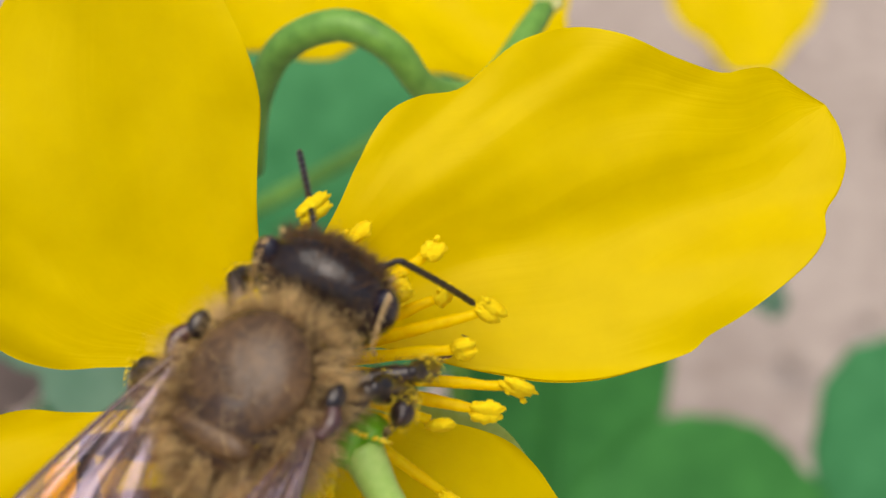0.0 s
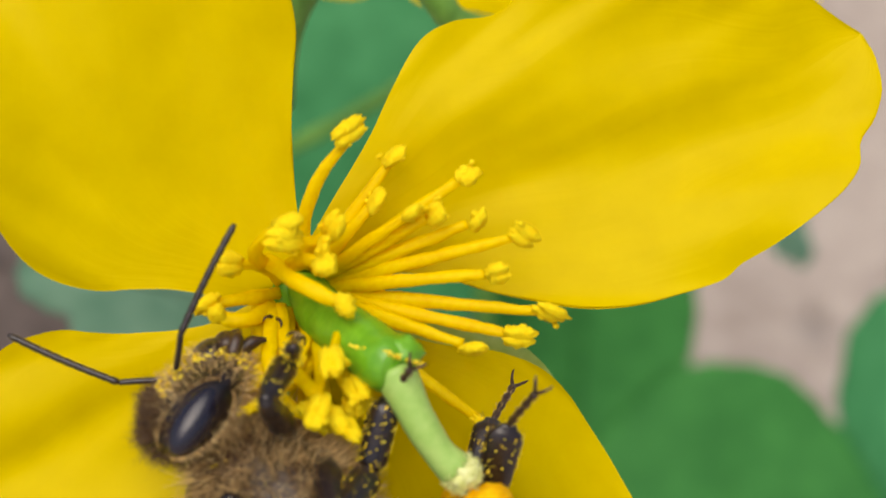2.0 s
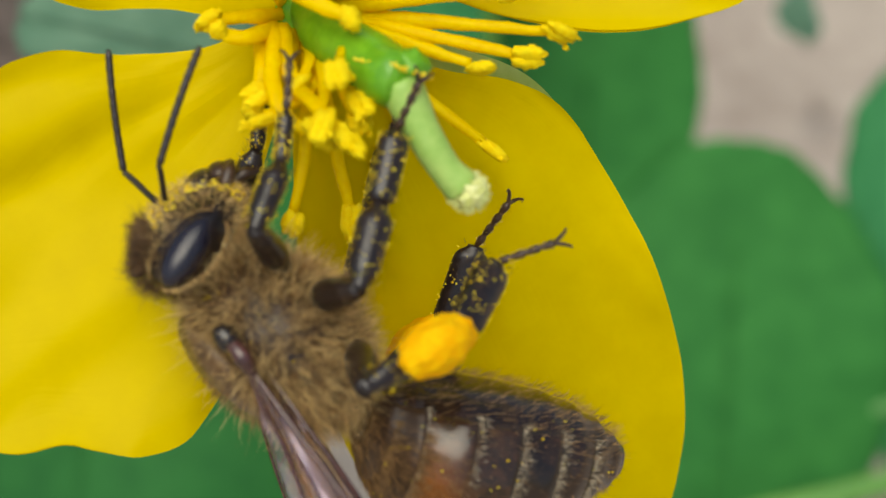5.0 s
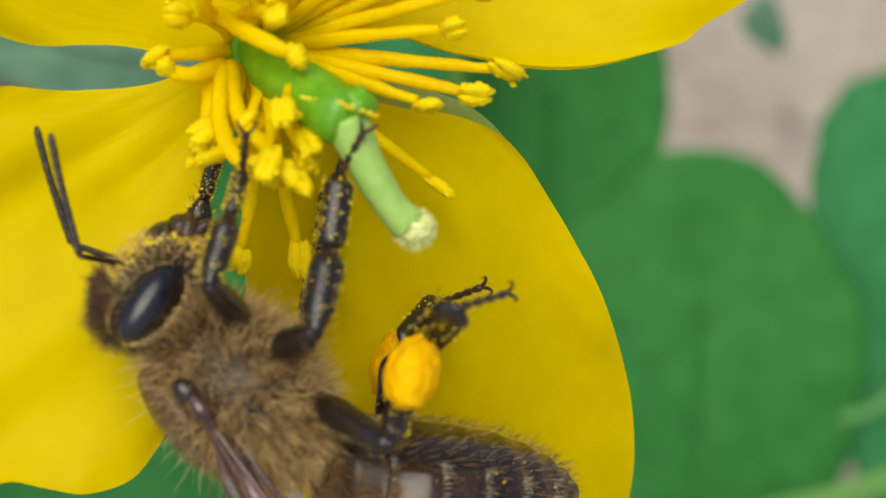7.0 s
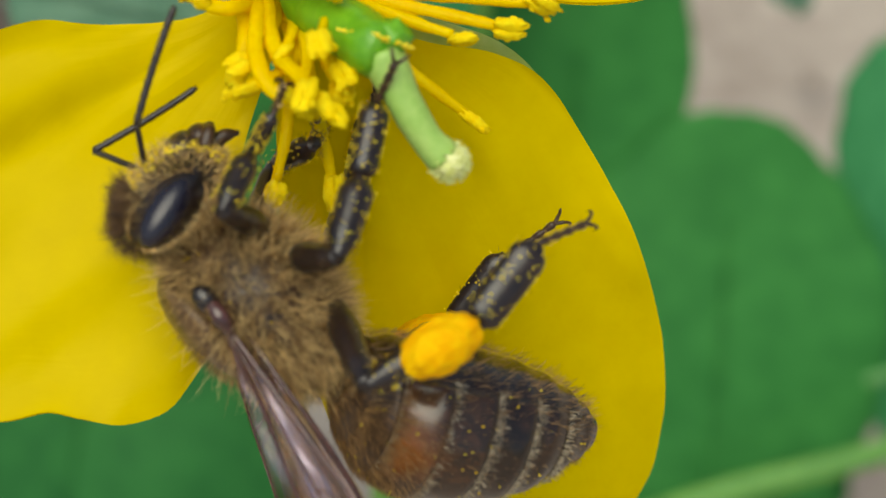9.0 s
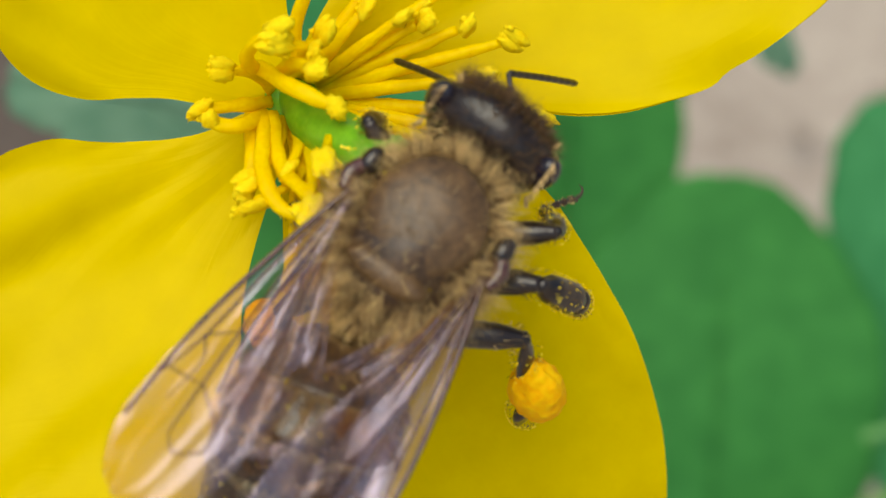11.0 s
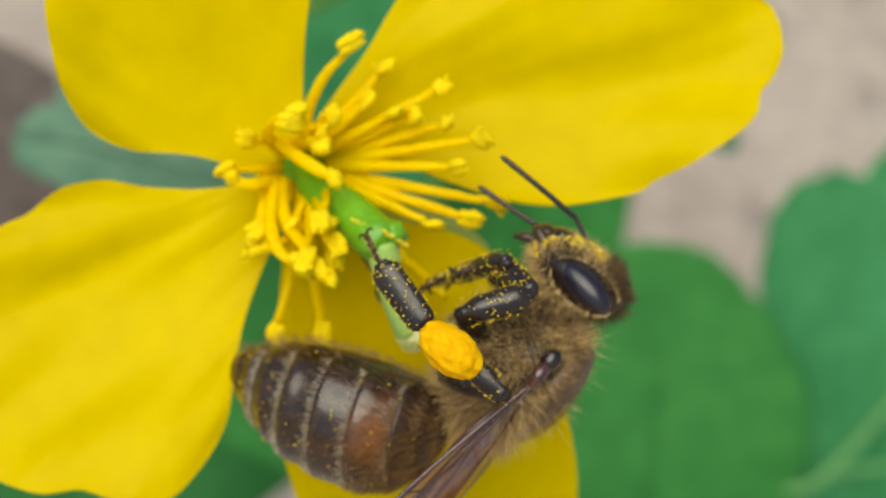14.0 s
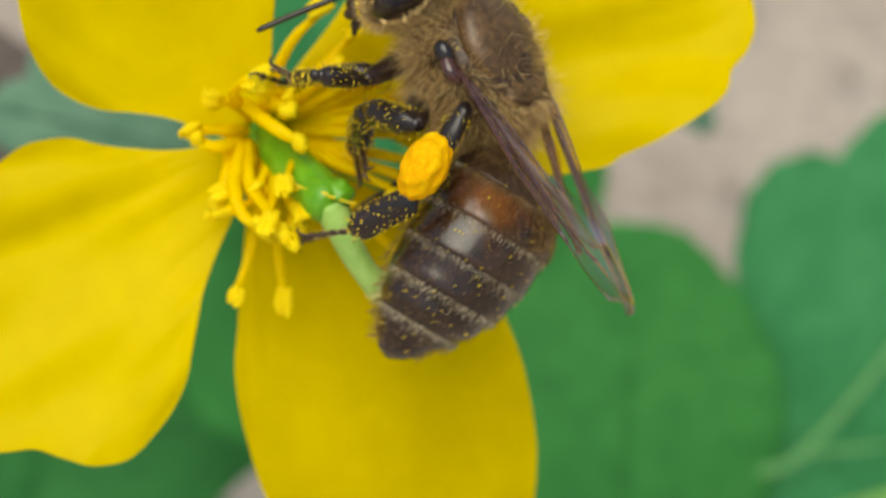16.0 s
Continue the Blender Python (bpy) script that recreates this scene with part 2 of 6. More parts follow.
for m in (LEAF, LEAF_SHADED, LEAF_PALE, LEAF_TEAL, STAMEN, ANTHER, PACKED, POLLEN):
    m.node_tree.nodes["Principled BSDF"].inputs["Specular IOR Level"].default_value = 0.15


# ---------------------------------------------------------------- shapes
def finish(bm, name, mat, parent=None, label="", smooth=True):
    me = bpy.data.meshes.new(name)
    bmesh.ops.recalc_face_normals(bm, faces=bm.faces)
    bm.to_mesh(me)
    bm.free()
    for p in me.polygons:
        p.use_smooth = smooth
    me.materials.append(mat)
    ob = new(name, me)
    if parent is not None:
        ob.parent = parent
    return tagged(ob, label)


def part(name, bm, mat, parent, label="", smooth=True):
    return finish(bm, name, mat, parent, label, smooth)


def lerp_table(table, s):
    """Smooth reading of evenly or unevenly spaced (place, value) pairs."""
    if s <= table[0][0]:
        return table[0][1]
    for (a, va), (b, vb) in zip(table, table[1:]):
        if s <= b:
            k = (s - a) / (b - a)
            return va + (vb - va) * k * k * (3 - 2 * k)
    return table[-1][1]


def smooth_line(points, steps):
    """Points along a soft curve through the given ones."""
    pts = [Vector(p) for p in points]
    pts = [2 * pts[0] - pts[1]] + pts + [2 * pts[-1] - pts[-2]]
    out = []
    for i in range(1, len(pts) - 2):
        for k in range(steps):
            t = k / steps
            a, b, c, d = pts[i - 1:i + 3]
            out.append(0.5 * (2 * b + (c - a) * t + (2 * a - 5 * b + 4 * c - d) * t * t + (3 * b - a - 3 * c + d) * t ** 3))
    return out + [pts[-2]]


def tube(bm, points, radii, sides=10, flat=1.0, wobble=0.0, up=(0, 0, 1)):
    """A round rod through points (millimetres); flat squeezes it across the given way."""
    pts = [Vector(p) for p in points]
    rings = []
    across = None
    for i, p in enumerate(pts):
        ahead = (pts[min(i + 1, len(pts) - 1)] - pts[max(i - 1, 0)]).normalized()
        if across is None:
            across = Vector(up).cross(ahead)
            if across.length < 1e-3:
                across = Vector((1, 0, 0)).cross(ahead)
        across = (across - ahead * across.dot(ahead)).normalized()
        other = ahead.cross(across)
        r = radii[i] if isinstance(radii, (list, tuple)) else radii
        ring = []
        for k in range(sides):
            a = 2 * math.pi * k / sides
            q = r * (1 + wobble * noise.noise(p * 2.3 + Vector((math.cos(a), math.sin(a), 0)) * 1.7))
            ring.append(bm.verts.new((p + across * math.cos(a) * q + other * math.sin(a) * q * flat) * MM))
        rings.append(ring)
    for a, b in zip(rings, rings[1:]):
        for k in range(sides):
            bm.faces.new((a[k], a[(k + 1) % sides], b[(k + 1) % sides], b[k]))
    bm.faces.new(rings[0][::-1])
    bm.faces.new(rings[-1])
    return bm


def rod(points, radii, sides=10, steps=6, flat=1.0, wobble=0.0, up=(0, 0, 1)):
    line = smooth_line(points, steps)
    n = len(points) - 1
    table = [(i / n, r) for i, r in enumerate(radii)]
    return tube(bmesh.new(), line, [lerp_table(table, i / (len(line) - 1)) for i in range(len(line))], sides, flat, wobble, up)


def blob(size, middle=(0, 0, 0), rough=0.0, grain=1.0, rings=14, sides=20, bm=None, turn=None, taper=0.0):
    """A rounded body with uneven skin; taper narrows it towards -z."""
    bm = bm or bmesh.new()
    made = bmesh.ops.create_uvsphere(bm, u_segments=sides, v_segments=rings, radius=1.0)["verts"]
    for v in made:
        c = v.co.copy()
        k = 1 + rough * noise.noise(c * grain + Vector(middle))
        thin = 1 + taper * c.z
        p = Vector((c.x * size[0] * k * thin, c.y * size[1] * k * thin, c.z * size[2] * k))
        if turn is not None:
            p = turn @ p
        v.co = (p + Vector(middle)) * MM
    return bm


def grains(places, low=0.03, high=0.06, seed=1):
    """Loose pollen grains, little uneven lumps."""
    rnd = random.Random(seed)
    bm = bmesh.new()
    for p in places:
        r = rnd.uniform(low, high)
        m = Matrix.Translation(Vector(p) * MM) @ Euler((rnd.uniform(0, 6), rnd.uniform(0, 6), 0)).to_matrix().to_4x4() @ Matrix.Diagonal((r * MM, r * MM * rnd.uniform(0.7, 1.2), r * MM, 1))
        bmesh.ops.create_icosphere(bm, subdivisions=1, radius=1.0, matrix=m)
    return bm


def hair_mesh(name, roots, mat, parent, seed=3, label=""):
    """Hairs as thin tapered blades; roots: (place, way, length, width), millimetres."""
    rnd = random.Random(seed)
    verts, faces = [], []
    for p, way, length, width in roots:
        p, way = Vector(p), Vector(way).normalized()
        side = way.cross(Vector((rnd.uniform(-1, 1), rnd.uniform(-1, 1), rnd.uniform(-1, 1)))).normalized() * width * 0.5
        droop = Vector((rnd.gauss(0, 0.16), rnd.gauss(0, 0.16), rnd.gauss(0, 0.16))) * length
        mid, tip = p + way * length * 0.55 + droop * 0.3, p + way * length + droop
        i = len(verts)
        verts += [(p - side) * MM, (p + side) * MM, (mid - side * 0.75) * MM, (mid + side * 0.75) * MM, tip * MM]
        faces += [(i, i + 1, i + 3, i + 2), (i + 2, i + 3, i + 4)]
    me = bpy.data.meshes.new(name)
    me.from_pydata(verts, [], faces)
    me.materials.append(mat)
    ob = new(name, me)
    ob.parent = parent
    return tagged(ob, label, kind="stuff")


# ---------------------------------------------------------------- ground, leaves and what grows behind
def ground():
    bm = bmesh.new()
    n = 70
    grid = []
    for i in range(n + 1):
        row = []
        for j in range(n + 1):
            a, b = 2 * i / n - 1, 2 * j / n - 1
            x, y = math.copysign(abs(a) ** 5, a) * 400 + a * 0.35, math.copysign(abs(b) ** 5, b) * 400 + b * 0.35
            near = max(0.0, 1 - math.hypot(x, y) / 1.2)
            z = near * (0.010 * noise.noise(Vector((x * 14, y * 14, 0))) + 0.005 * noise.noise(Vector((x * 45, y * 45, 3)))) - 0.004
            row.append(bm.verts.new((x, y, z)))
        grid.append(row)
    for i in range(n):
        for j in range(n):
            bm.faces.new((grid[i][j], grid[i + 1][j], grid[i + 1][j + 1], grid[i][j + 1]))
    ob = finish(bm, "ground", SOIL)
    tagged(ob, "dry pinkish grey garden soil, out of focus", "ground", kind="structure")


def crumbs():
    """Clods and pebbles that lie on the soil."""
    rnd = random.Random(8)
    bm = bmesh.new()
    for _ in range(90):
        x, y, r = rnd.uniform(-0.09, 0.12), rnd.uniform(-0.02, 0.22), rnd.uniform(0.001, 0.0028)
        m = Matrix.Translation((x, y, r * 0.4)) @ Euler((rnd.uniform(0, 6), rnd.uniform(0, 6), 0)).to_matrix().to_4x4() @ Matrix.Diagonal((r, r * rnd.uniform(0.6, 1.2), r * 0.7, 1))
        bmesh.ops.create_icosphere(bm, subdivisions=1, radius=1.0, matrix=m)
    ob = finish(bm, "soil_crumbs", SOIL)
    tagged(ob, "crumbs and small clods of dry soil on the ground", "soil", kind="stuff")


def leaf(name, m, long, wide, lobes, mat, label, seed=1, curl=0.12, stem=True, notch=0.24, wave=1.0):
    """A lobed leaf blade with sunken veins and a stalk; base at the origin, tip along +y, in millimetres."""
    bm = bmesh.new()
    rings, spokes = 16, 120
    heart = bm.verts.new(Vector((0, long * 0.5, 0.2)) * MM)
    grid = []
    for i in range(1, rings + 1):
        k = i / rings
        ring = []
        for j in range(spokes):
            a = 2 * math.pi * j / spokes
            lobe = abs(math.cos(0.5 * lobes * a + seed * 0.7)) ** 0.8
            tooth = 0.014 * wave * math.sin(a * 31 + 3 * noise.noise(Vector((math.cos(a), math.sin(a), seed)))) + 0.09 * wave * noise.noise(Vector((2.4 * math.cos(a), 2.4 * math.sin(a), seed * 3.1)))
            r = k * (1 - k ** 3 * (notch * (1 - lobe) - tooth))
            x, y = r * math.sin(a) * wide * 0.5, long * 0.5 + r * math.cos(a) * long * 0.5
            rib = 0.3 * max(0.0, math.cos(lobes * 0.5 * a + seed * 0.7)) ** 30 * k
            z = -curl * wide * k * k * 0.35 - rib + 1.3 * noise.noise(Vector((x * 0.07, y * 0.07, seed)))
            ring.append(bm.verts.new(Vector((x, y, z)) * MM))
        grid.append(ring)
    for j in range(spokes):
        bm.faces.new((heart, grid[0][j], grid[0][(j + 1) % spokes]))
        for p, q in zip(grid, grid[1:]):
            bm.faces.new((p[j], q[j], q[(j + 1) % spokes], p[(j + 1) % spokes]))
    root = new(name)
    root.matrix_world = m
    blade = part("blade", bm, mat, root)
    solid = blade.modifiers.new("thickness", "SOLIDIFY")
    solid.thickness = 0.0003
    part("midrib", rod([(0, long * 0.02, -0.3 * curl * wide), (0, long * 0.5, 0.1), (0, long * 0.9, -0.28 * curl * wide)], [0.45, 0.3, 0.1], 8), mat, root)
    down = m.to_3x3().inverted() @ Vector((0, 0, -1))
    foot = max(0.01, (m.translation.z + 0.004)) / MM
    way = down * foot
    if stem:
        part("leaf_stalk", rod([(0, long * 0.03, -0.35 * curl * wide), way * 0.4 + Vector((0, -3, -2)), way], [0.6, 0.7, 0.9], 8), mat, root)
    return tagged(root, label, "leaf", group="leaves round the flower")


def rims(long, half, arc=0.2):
    """Both rims of an even petal from its half-widths, for neighbours and sepals."""
    n = len(half)
    left = [(0, 0.3)] + [(long * (1 - arc * 0.5) * (i + 1) / (n + 1), w) for i, w in enumerate(half)] + [(long * 0.98, half[-1] * 0.5), (long, 0)]
    return left, [(x, -y) for x, y in left]


def evenly(points, count):
    """A soft curve through flat points, cut into steps of one length."""
    line = [Vector((p.x, p.y)) for p in smooth_line([(x, y, 0) for x, y in points], 8)]
    far = [0.0]
    for p, q in zip(line, line[1:]):
        far.append(far[-1] + (q - p).length)
    out, k = [], 0
    for i in range(count + 1):
        d = far[-1] * i / count
        while k < len(line) - 2 and far[k + 1] < d:
            k += 1
        out.append(line[k].lerp(line[k + 1], min(1.0, (d - far[k]) / max(1e-6, far[k + 1] - far[k]))))
    return out


def petal(parent, base, angle, left, right, rise, cup, fold, ruffle, seed, label="", droop=0.0, mat=None):
    """A petal as one thin shell between its two rims; both run from the claw to one tip: (along, across) in millimetres."""
    bm = bmesh.new()
    rows, cols = 84, 40
    one, two = evenly(left, rows), evenly(right, rows)
    long = left[-1][0]
    widest = max((p - q).length for p, q in zip(one, two))
    uvs = bm.loops.layers.uv.new("UVMap")
    ca, sa = math.cos(radians(angle)), math.sin(radians(angle))
    grid, where = [], {}
    for i in range(rows + 1):
        row = []
        for j in range(cols + 1):
            u = math.sin(math.pi * 0.5 * (2 * j / cols - 1))
            q = two[i].lerp(one[i], 0.5 + 0.5 * u)
            x, y = q.x, q.y
            s = min(1.0, max(0.0, x / long))
            full = min(1.0, 1.4 * (one[i] - two[i]).length / widest)
            rim = max(abs(u) ** 4, (i / rows) ** 8) * full
            z = rise * s - droop * s * s + cup * u * u * 0.8 * s * full
            z += fold * math.exp(-(y / 2.4) ** 2) * s * (1 - s) * 2.2
            z += ruffle * rim * noise.noise(Vector((x * 0.33, y * 0.33, seed * 7.1))) * 1.6
            z += 0.55 * noise.noise(Vector((x * 0.2, y * 0.42, seed * 3.3))) * min(1, s * 3)
            z += 0.16 * noise.noise(Vector((y * 0.9 / (0.35 + s), s * 2.2, seed))) * min(1, s * 3)
            z += 0.06 * noise.noise(Vector((y * 1.9 / (0.35 + s), s * 5.0, seed + 4))) * min(1, s * 3)
            v = bm.verts.new(Vector((base[0] + x * ca - y * sa, base[1] + x * sa + y * ca, base[2] + z)) * MM)
            where[v] = (0.5 + 0.5 * u, s)
            row.append(v)
        grid.append(row)
    for i in range(rows):
        for j in range(cols):
            f = bm.faces.new((grid[i][j], grid[i + 1][j], grid[i + 1][j + 1], grid[i][j + 1]))
            for loop in f.loops:
                loop[uvs].uv = where[loop.vert]
    ob = part("petal", bm, mat or PETAL, parent, label)
    solid = ob.modifiers.new("thickness", "SOLIDIFY")
    solid.thickness, solid.offset = 0.00009, 0.0
    solid.use_rim = False
    return ob


ground()
crumbs()

flower = new("flower")
flower.matrix_world = B
tagged(flower, "open four-petalled yellow flower with green pistil on its stalk", "flower")
petal(flower, (0.27, 0.34, 0.0), 19.7,
      ((0, 0.35), (0.3, 0.9), (2.31, 2.6), (3.26, 3.57), (4.34, 4.5), (5.28, 4.67), (6.27, 4.53), (7.11, 4.82), (7.97, 5.1), (8.86, 5.08), (9.68, 4.88), (10.54, 4.34), (11.44, 3.5), (12.46, 2.76), (13.1, 2.64), (13.75, 2.46), (14.2, 1.95), (14.89, 1.15)),
      ((0, -0.35), (1.5, -0.5), (2.76, -0.95), (3.93, -1.8), (4.88, -2.36), (5.87, -2.89), (7.06, -3.26), (8.37, -3.4), (9.4, -3.43), (9.95, -3.2), (10.76, -3.05), (11.79, -2.76), (12.89, -2.34), (13.53, -1.9), (13.83, -1.34), (14.39, -0.93), (14.79, -0.32), (14.96, 0.52), (14.89, 1.15)),
      1.2, 0.9, -0.9, 0.22, 1, "broad yellow petal with a wavy upper rim", droop=1.6)
petal(flower, (-0.07, 0.28, -0.05), 108.5,
      ((0, 0.4), (0.1, 1.75), (0.66, 2.95), (0.95, 3.8), (1.25, 4.75), (1.75, 5.55), (2.4, 6.05), (3.4, 6.31), (4.4, 6.3), (5.4, 6.19), (6.0, 6.06), (7.2, 5.5), (8.6, 4.3), (9.62, 3.03), (10.1, 2.44), (10.8, 1.3), (11.2, 0.3)),
      ((0, -0.3), (0.89, -0.38), (1.9, -0.55), (3.3, -0.92), (4.6, -1.4), (5.66, -1.82), (6.74, -1.92), (7.73, -1.85), (8.76, -1.65), (9.9, -1.25), (10.8, -0.5), (11.2, 0.3)),
      3.3, 0.4, -0.8, 0.4, 2, "broad yellow petal with a smooth rim", droop=0.7)
petal(flower, (-0.16, -0.34, -0.1), -144.5,
      ((0, 0.35), (0.8, 0.9), (1.54, 1.45), (2.35, 2.06), (3.38, 2.96), (4.3, 4.05), (5.2, 5.2), (6.1, 5.9), (7.1, 6.35), (7.95, 6.55), (8.9, 6.2), (9.6, 5.5), (10.13, 4.95), (11.15, 4.5), (12.0, 3.6), (12.7, 2.2), (12.9, 0.6)),
      ((0, -0.3), (0.98, -0.6), (1.88, -0.75), (2.7, -1.1), (4.05, -1.95), (4.95, -2.68), (5.9, -3.05), (6.45, -3.1), (7.07, -3.02), (7.6, -2.95), (8.33, -3.0), (9.5, -2.8), (10.8, -2.2), (12.0, -1.1), (12.7, -0.2), (12.9, 0.6)),
      1.0, 0.3, -0.8, 0.3, 3, "broad yellow petal with a scalloped rim", droop=0.2)
petal(flower, (0.07, -0.35, -0.15), -70.6,
      ((0, 0.4), (1.0, 1.3), (2.1, 2.9), (2.7, 4.1), (3.45, 4.97), (4.3, 5.45), (5.3, 5.75), (6.9, 6.12), (8.3, 6.35), (9.8, 6.42), (11.3, 6.37), (12.8, 6.05), (13.8, 5.65), (14.9, 5.0), (15.8, 3.9), (16.3, 2.4)),
      ((0, -0.3), (1.0, -0.75), (2.33, -1.19), (4.0, -1.74), (5.5, -2.18), (6.56, -2.5), (8.0, -2.66), (9.55, -2.64), (11.0, -2.5), (12.8, -1.9), (14.5, -0.8), (15.8, 0.8), (16.3, 2.4)),
      -3.6, -0.8, 0.5, 0.3, 4, "shaded yellow petal bent back from the flower", droop=1.5)


def stamen(x, y, z, bend, long=0.85):
    """A filament that springs from the foot of the pistil and bows to its anther."""
    rnd = random.Random(int(x * 100) + int(y * 10))
    tip = Vector((x, y, z))
    way = Vector((x, y, 0)).normalized()
    foot = way * 0.55 + Vector((0, 0, 0.1))
    side = Vector((-way.y, way.x, 0)) * bend * 0.02
    end = tip - (tip - foot).normalized() * 0.3
    a, b = foot.lerp(end, 0.35) + Vector((0, 0, 0.35)) + side, foot.lerp(end, 0.72) + Vector((0, 0, 0.25)) + side * 0.8
    filament = part("stamen", rod([foot, a, b, end], [0.16, 0.17, 0.15, 0.12], 10, 6, flat=0.7, wobble=0.3), STAMEN, flower)
    ahead = (end - b).normalized()
    turn = ahead.to_track_quat("Z", "Y").to_matrix() @ Euler((rnd.gauss(0, 0.3), rnd.gauss(0, 0.3), rnd.uniform(0, 3))).to_matrix()
    bm = blob((0.19, 0.15, long * 0.58), tip + turn @ Vector((0.11, 0, 0)), rough=0.34, grain=2.6, rings=14, sides=16, turn=turn)
    blob((0.18, 0.15, long * 0.55), tip + turn @ Vector((-0.11, 0.04, -0.03)), rough=0.34, grain=2.6, rings=14, sides=16, turn=turn, bm=bm)
    for _ in range(4):
        at = turn @ Vector((rnd.uniform(-0.3, 0.3), rnd.uniform(-0.16, 0.16), rnd.uniform(-0.55, 0.55) * long))
        blob((0.07, 0.07, 0.09), tip + at, rough=0.5, grain=4, rings=6, sides=8, turn=turn, bm=bm)
    part("anther", bm, ANTHER, filament, "crumbly golden anther")


stamen(1.15, 3.69, 2.2, 20, 0.80)
stamen(2.22, 3.21, 1.2, 0, 0.60)
stamen(1.79, 2.12, 1.6, 0, 0.60)
stamen(0.81, 1.49, 2.4, 10, 0.70)
stamen(3.94, 2.75, 1.6, 0, 0.50)
stamen(2.65, 1.84, 2.2, 0, 0.50)
stamen(3.18, 1.81, 2.0, 0, 0.60)
stamen(4.19, 1.67, 1.8, 0, 0.50)
stamen(5.24, 1.31, 2.2, 0, 0.60)
stamen(4.65, 0.42, 2.0, 0, 0.50)
stamen(5.93, -0.50, 1.6, 0, 0.75)
stamen(5.21, -1.07, 1.6, 0, 0.65)
stamen(-1.62, 0.59, 2.2, -10, 0.70)
stamen(-0.33, 1.16, 3.2, -40, 0.80)
stamen(-2.13, -0.37, 1.8, 0, 0.60)
stamen(0.55, 0.96, 2.6, -10, 0.70)
stamen(-0.98, -2.02, 2.5, 10, 0.70)
stamen(-0.20, -4.99, 1.2, 10, 0.50)
stamen(1.19, -5.00, 0.8, 0, 0.80)
stamen(0.81, -1.57, 4.0, 20, 0.80)
stamen(-0.83, -2.62, 3.0, 40, 0.90)
stamen(0.52, -2.69, 3.8, 10, 0.90)
stamen(1.37, -2.21, 3.4, 0, 0.70)
stamen(1.04, -1.57, 3.2, 0, 0.70)
stamen(4.48, -3.22, 0.8, 0, 0.70)
stamen(1.33, -2.63, 3.0, 0, 0.60)
stamen(4.10, -1.33, 2.0, 0, 0.60)
stamen(-0.02, -1.76, 2.4, 10, 0.50)


def bent_stamen(points, long):
    """A filament with a bend of its own and a crumbly anther at its end."""
    rnd = random.Random(int(points[-1][0] * 100))
    filament = part("stamen", rod(points, [0.19] * (len(points) - 1) + [0.13], 10, 6, flat=0.7, wobble=0.3), STAMEN, flower)
    tip, way = Vector(points[-1]), (Vector(points[-1]) - Vector(points[-2])).normalized()
    turn = way.to_track_quat("Z", "Y").to_matrix()
    bm = bmesh.new()
    for k in range(4):
        at = tip + turn @ Vector((rnd.uniform(-0.12, 0.12), rnd.uniform(-0.12, 0.12), rnd.uniform(-0.2, 0.2) * long))
        blob((0.21, 0.18, long * rnd.uniform(0.28, 0.48)), at, rough=0.5, grain=3.2, rings=10, sides=12, turn=turn, bm=bm)
    part("anther", bm, ANTHER, filament, "crumbly golden anther")


bent_stamen(((-0.8, 0.71, 1.2), (-0.03, 0.22, 2.8), (0.69, -0.15, 3.2), (1.09, -0.31, 3.3)), 0.6)
bent_stamen(((-0.85, 0.56, 1.2), (-0.99, 0.86, 2.4), (-0.71, 1.23, 3), (-0.3, 1.38, 3.2)), 0.8)
bent_stamen(((-0.63, -0.42, 0.8), (-0.64, -1.69, 2.4), (-0.26, -2.56, 3), (0.48, -2.92, 3.1)), 0.9)
bent_stamen(((-0.49, -0.41, 0.8), (-0.21, -1.67, 2.2), (0.42, -2.3, 3.2), (1.01, -2.93, 3.5)), 1)
bent_stamen(((-0.39, 0.45, 1), (0.06, 0.7, 2.3), (0.66, 0.58, 2.8)), 0.8)
bent_stamen(((-0.67, -0.42, 0.6), (-1.14, -0.68, 1.6), (-1.62, -0.71, 1.8), (-1.86, -0.63, 1.9)), 0.5)
bent_stamen(((-1, -0.44, 0.6), (-0.93, -1.44, 1.4), (-1.11, -2.23, 1.6)), 0.8)

# the pistil: a fat green ovary, a swollen knee, and a bent pale style with a cream stigma
pistil = part("pistil", rod([(0.1, 0.05, 0), (0.61, -0.63, 1.3), (1.35, -1.13, 2.5), (2.01, -1.59, 3.5), (2.31, -1.73, 3.75)], [0.5, 0.62, 0.68, 0.68, 0.55], 20, 8, wobble=0.06), GREEN, flower, "glossy green ovary")
part("knee", blob((0.5, 0.42, 0.5), (2.38, -1.39, 3.6), rough=0.3, grain=2.2), GREEN, pistil, "swollen green knee dusted with pollen")
part("style", rod([(2.18, -1.71, 3.6), (2.74, -2.84, 3.6), (3.22, -3.6, 3.5), (3.61, -4.01, 3.4)], [0.5, 0.40, 0.37, 0.42], 16, 8), STYLE, pistil, "pale green bent style")
stigma_at = Vector((3.74, -4.11, 3.4))
part("stigma", blob((0.46, 0.38, 0.42), stigma_at, rough=0.3, grain=2.6, rings=18, sides=22), STIGMA, pistil, "fuzzy cream stigma")
rnd = random.Random(31)
hair_mesh("stigma_fuzz", [(stigma_at + n * 0.36, n, 0.18, 0.04) for n in [Vector((rnd.gauss(0, 1), rnd.gauss(0, 1), rnd.gauss(0, 1))).normalized() for _ in range(500)]], STIGMA, pistil)
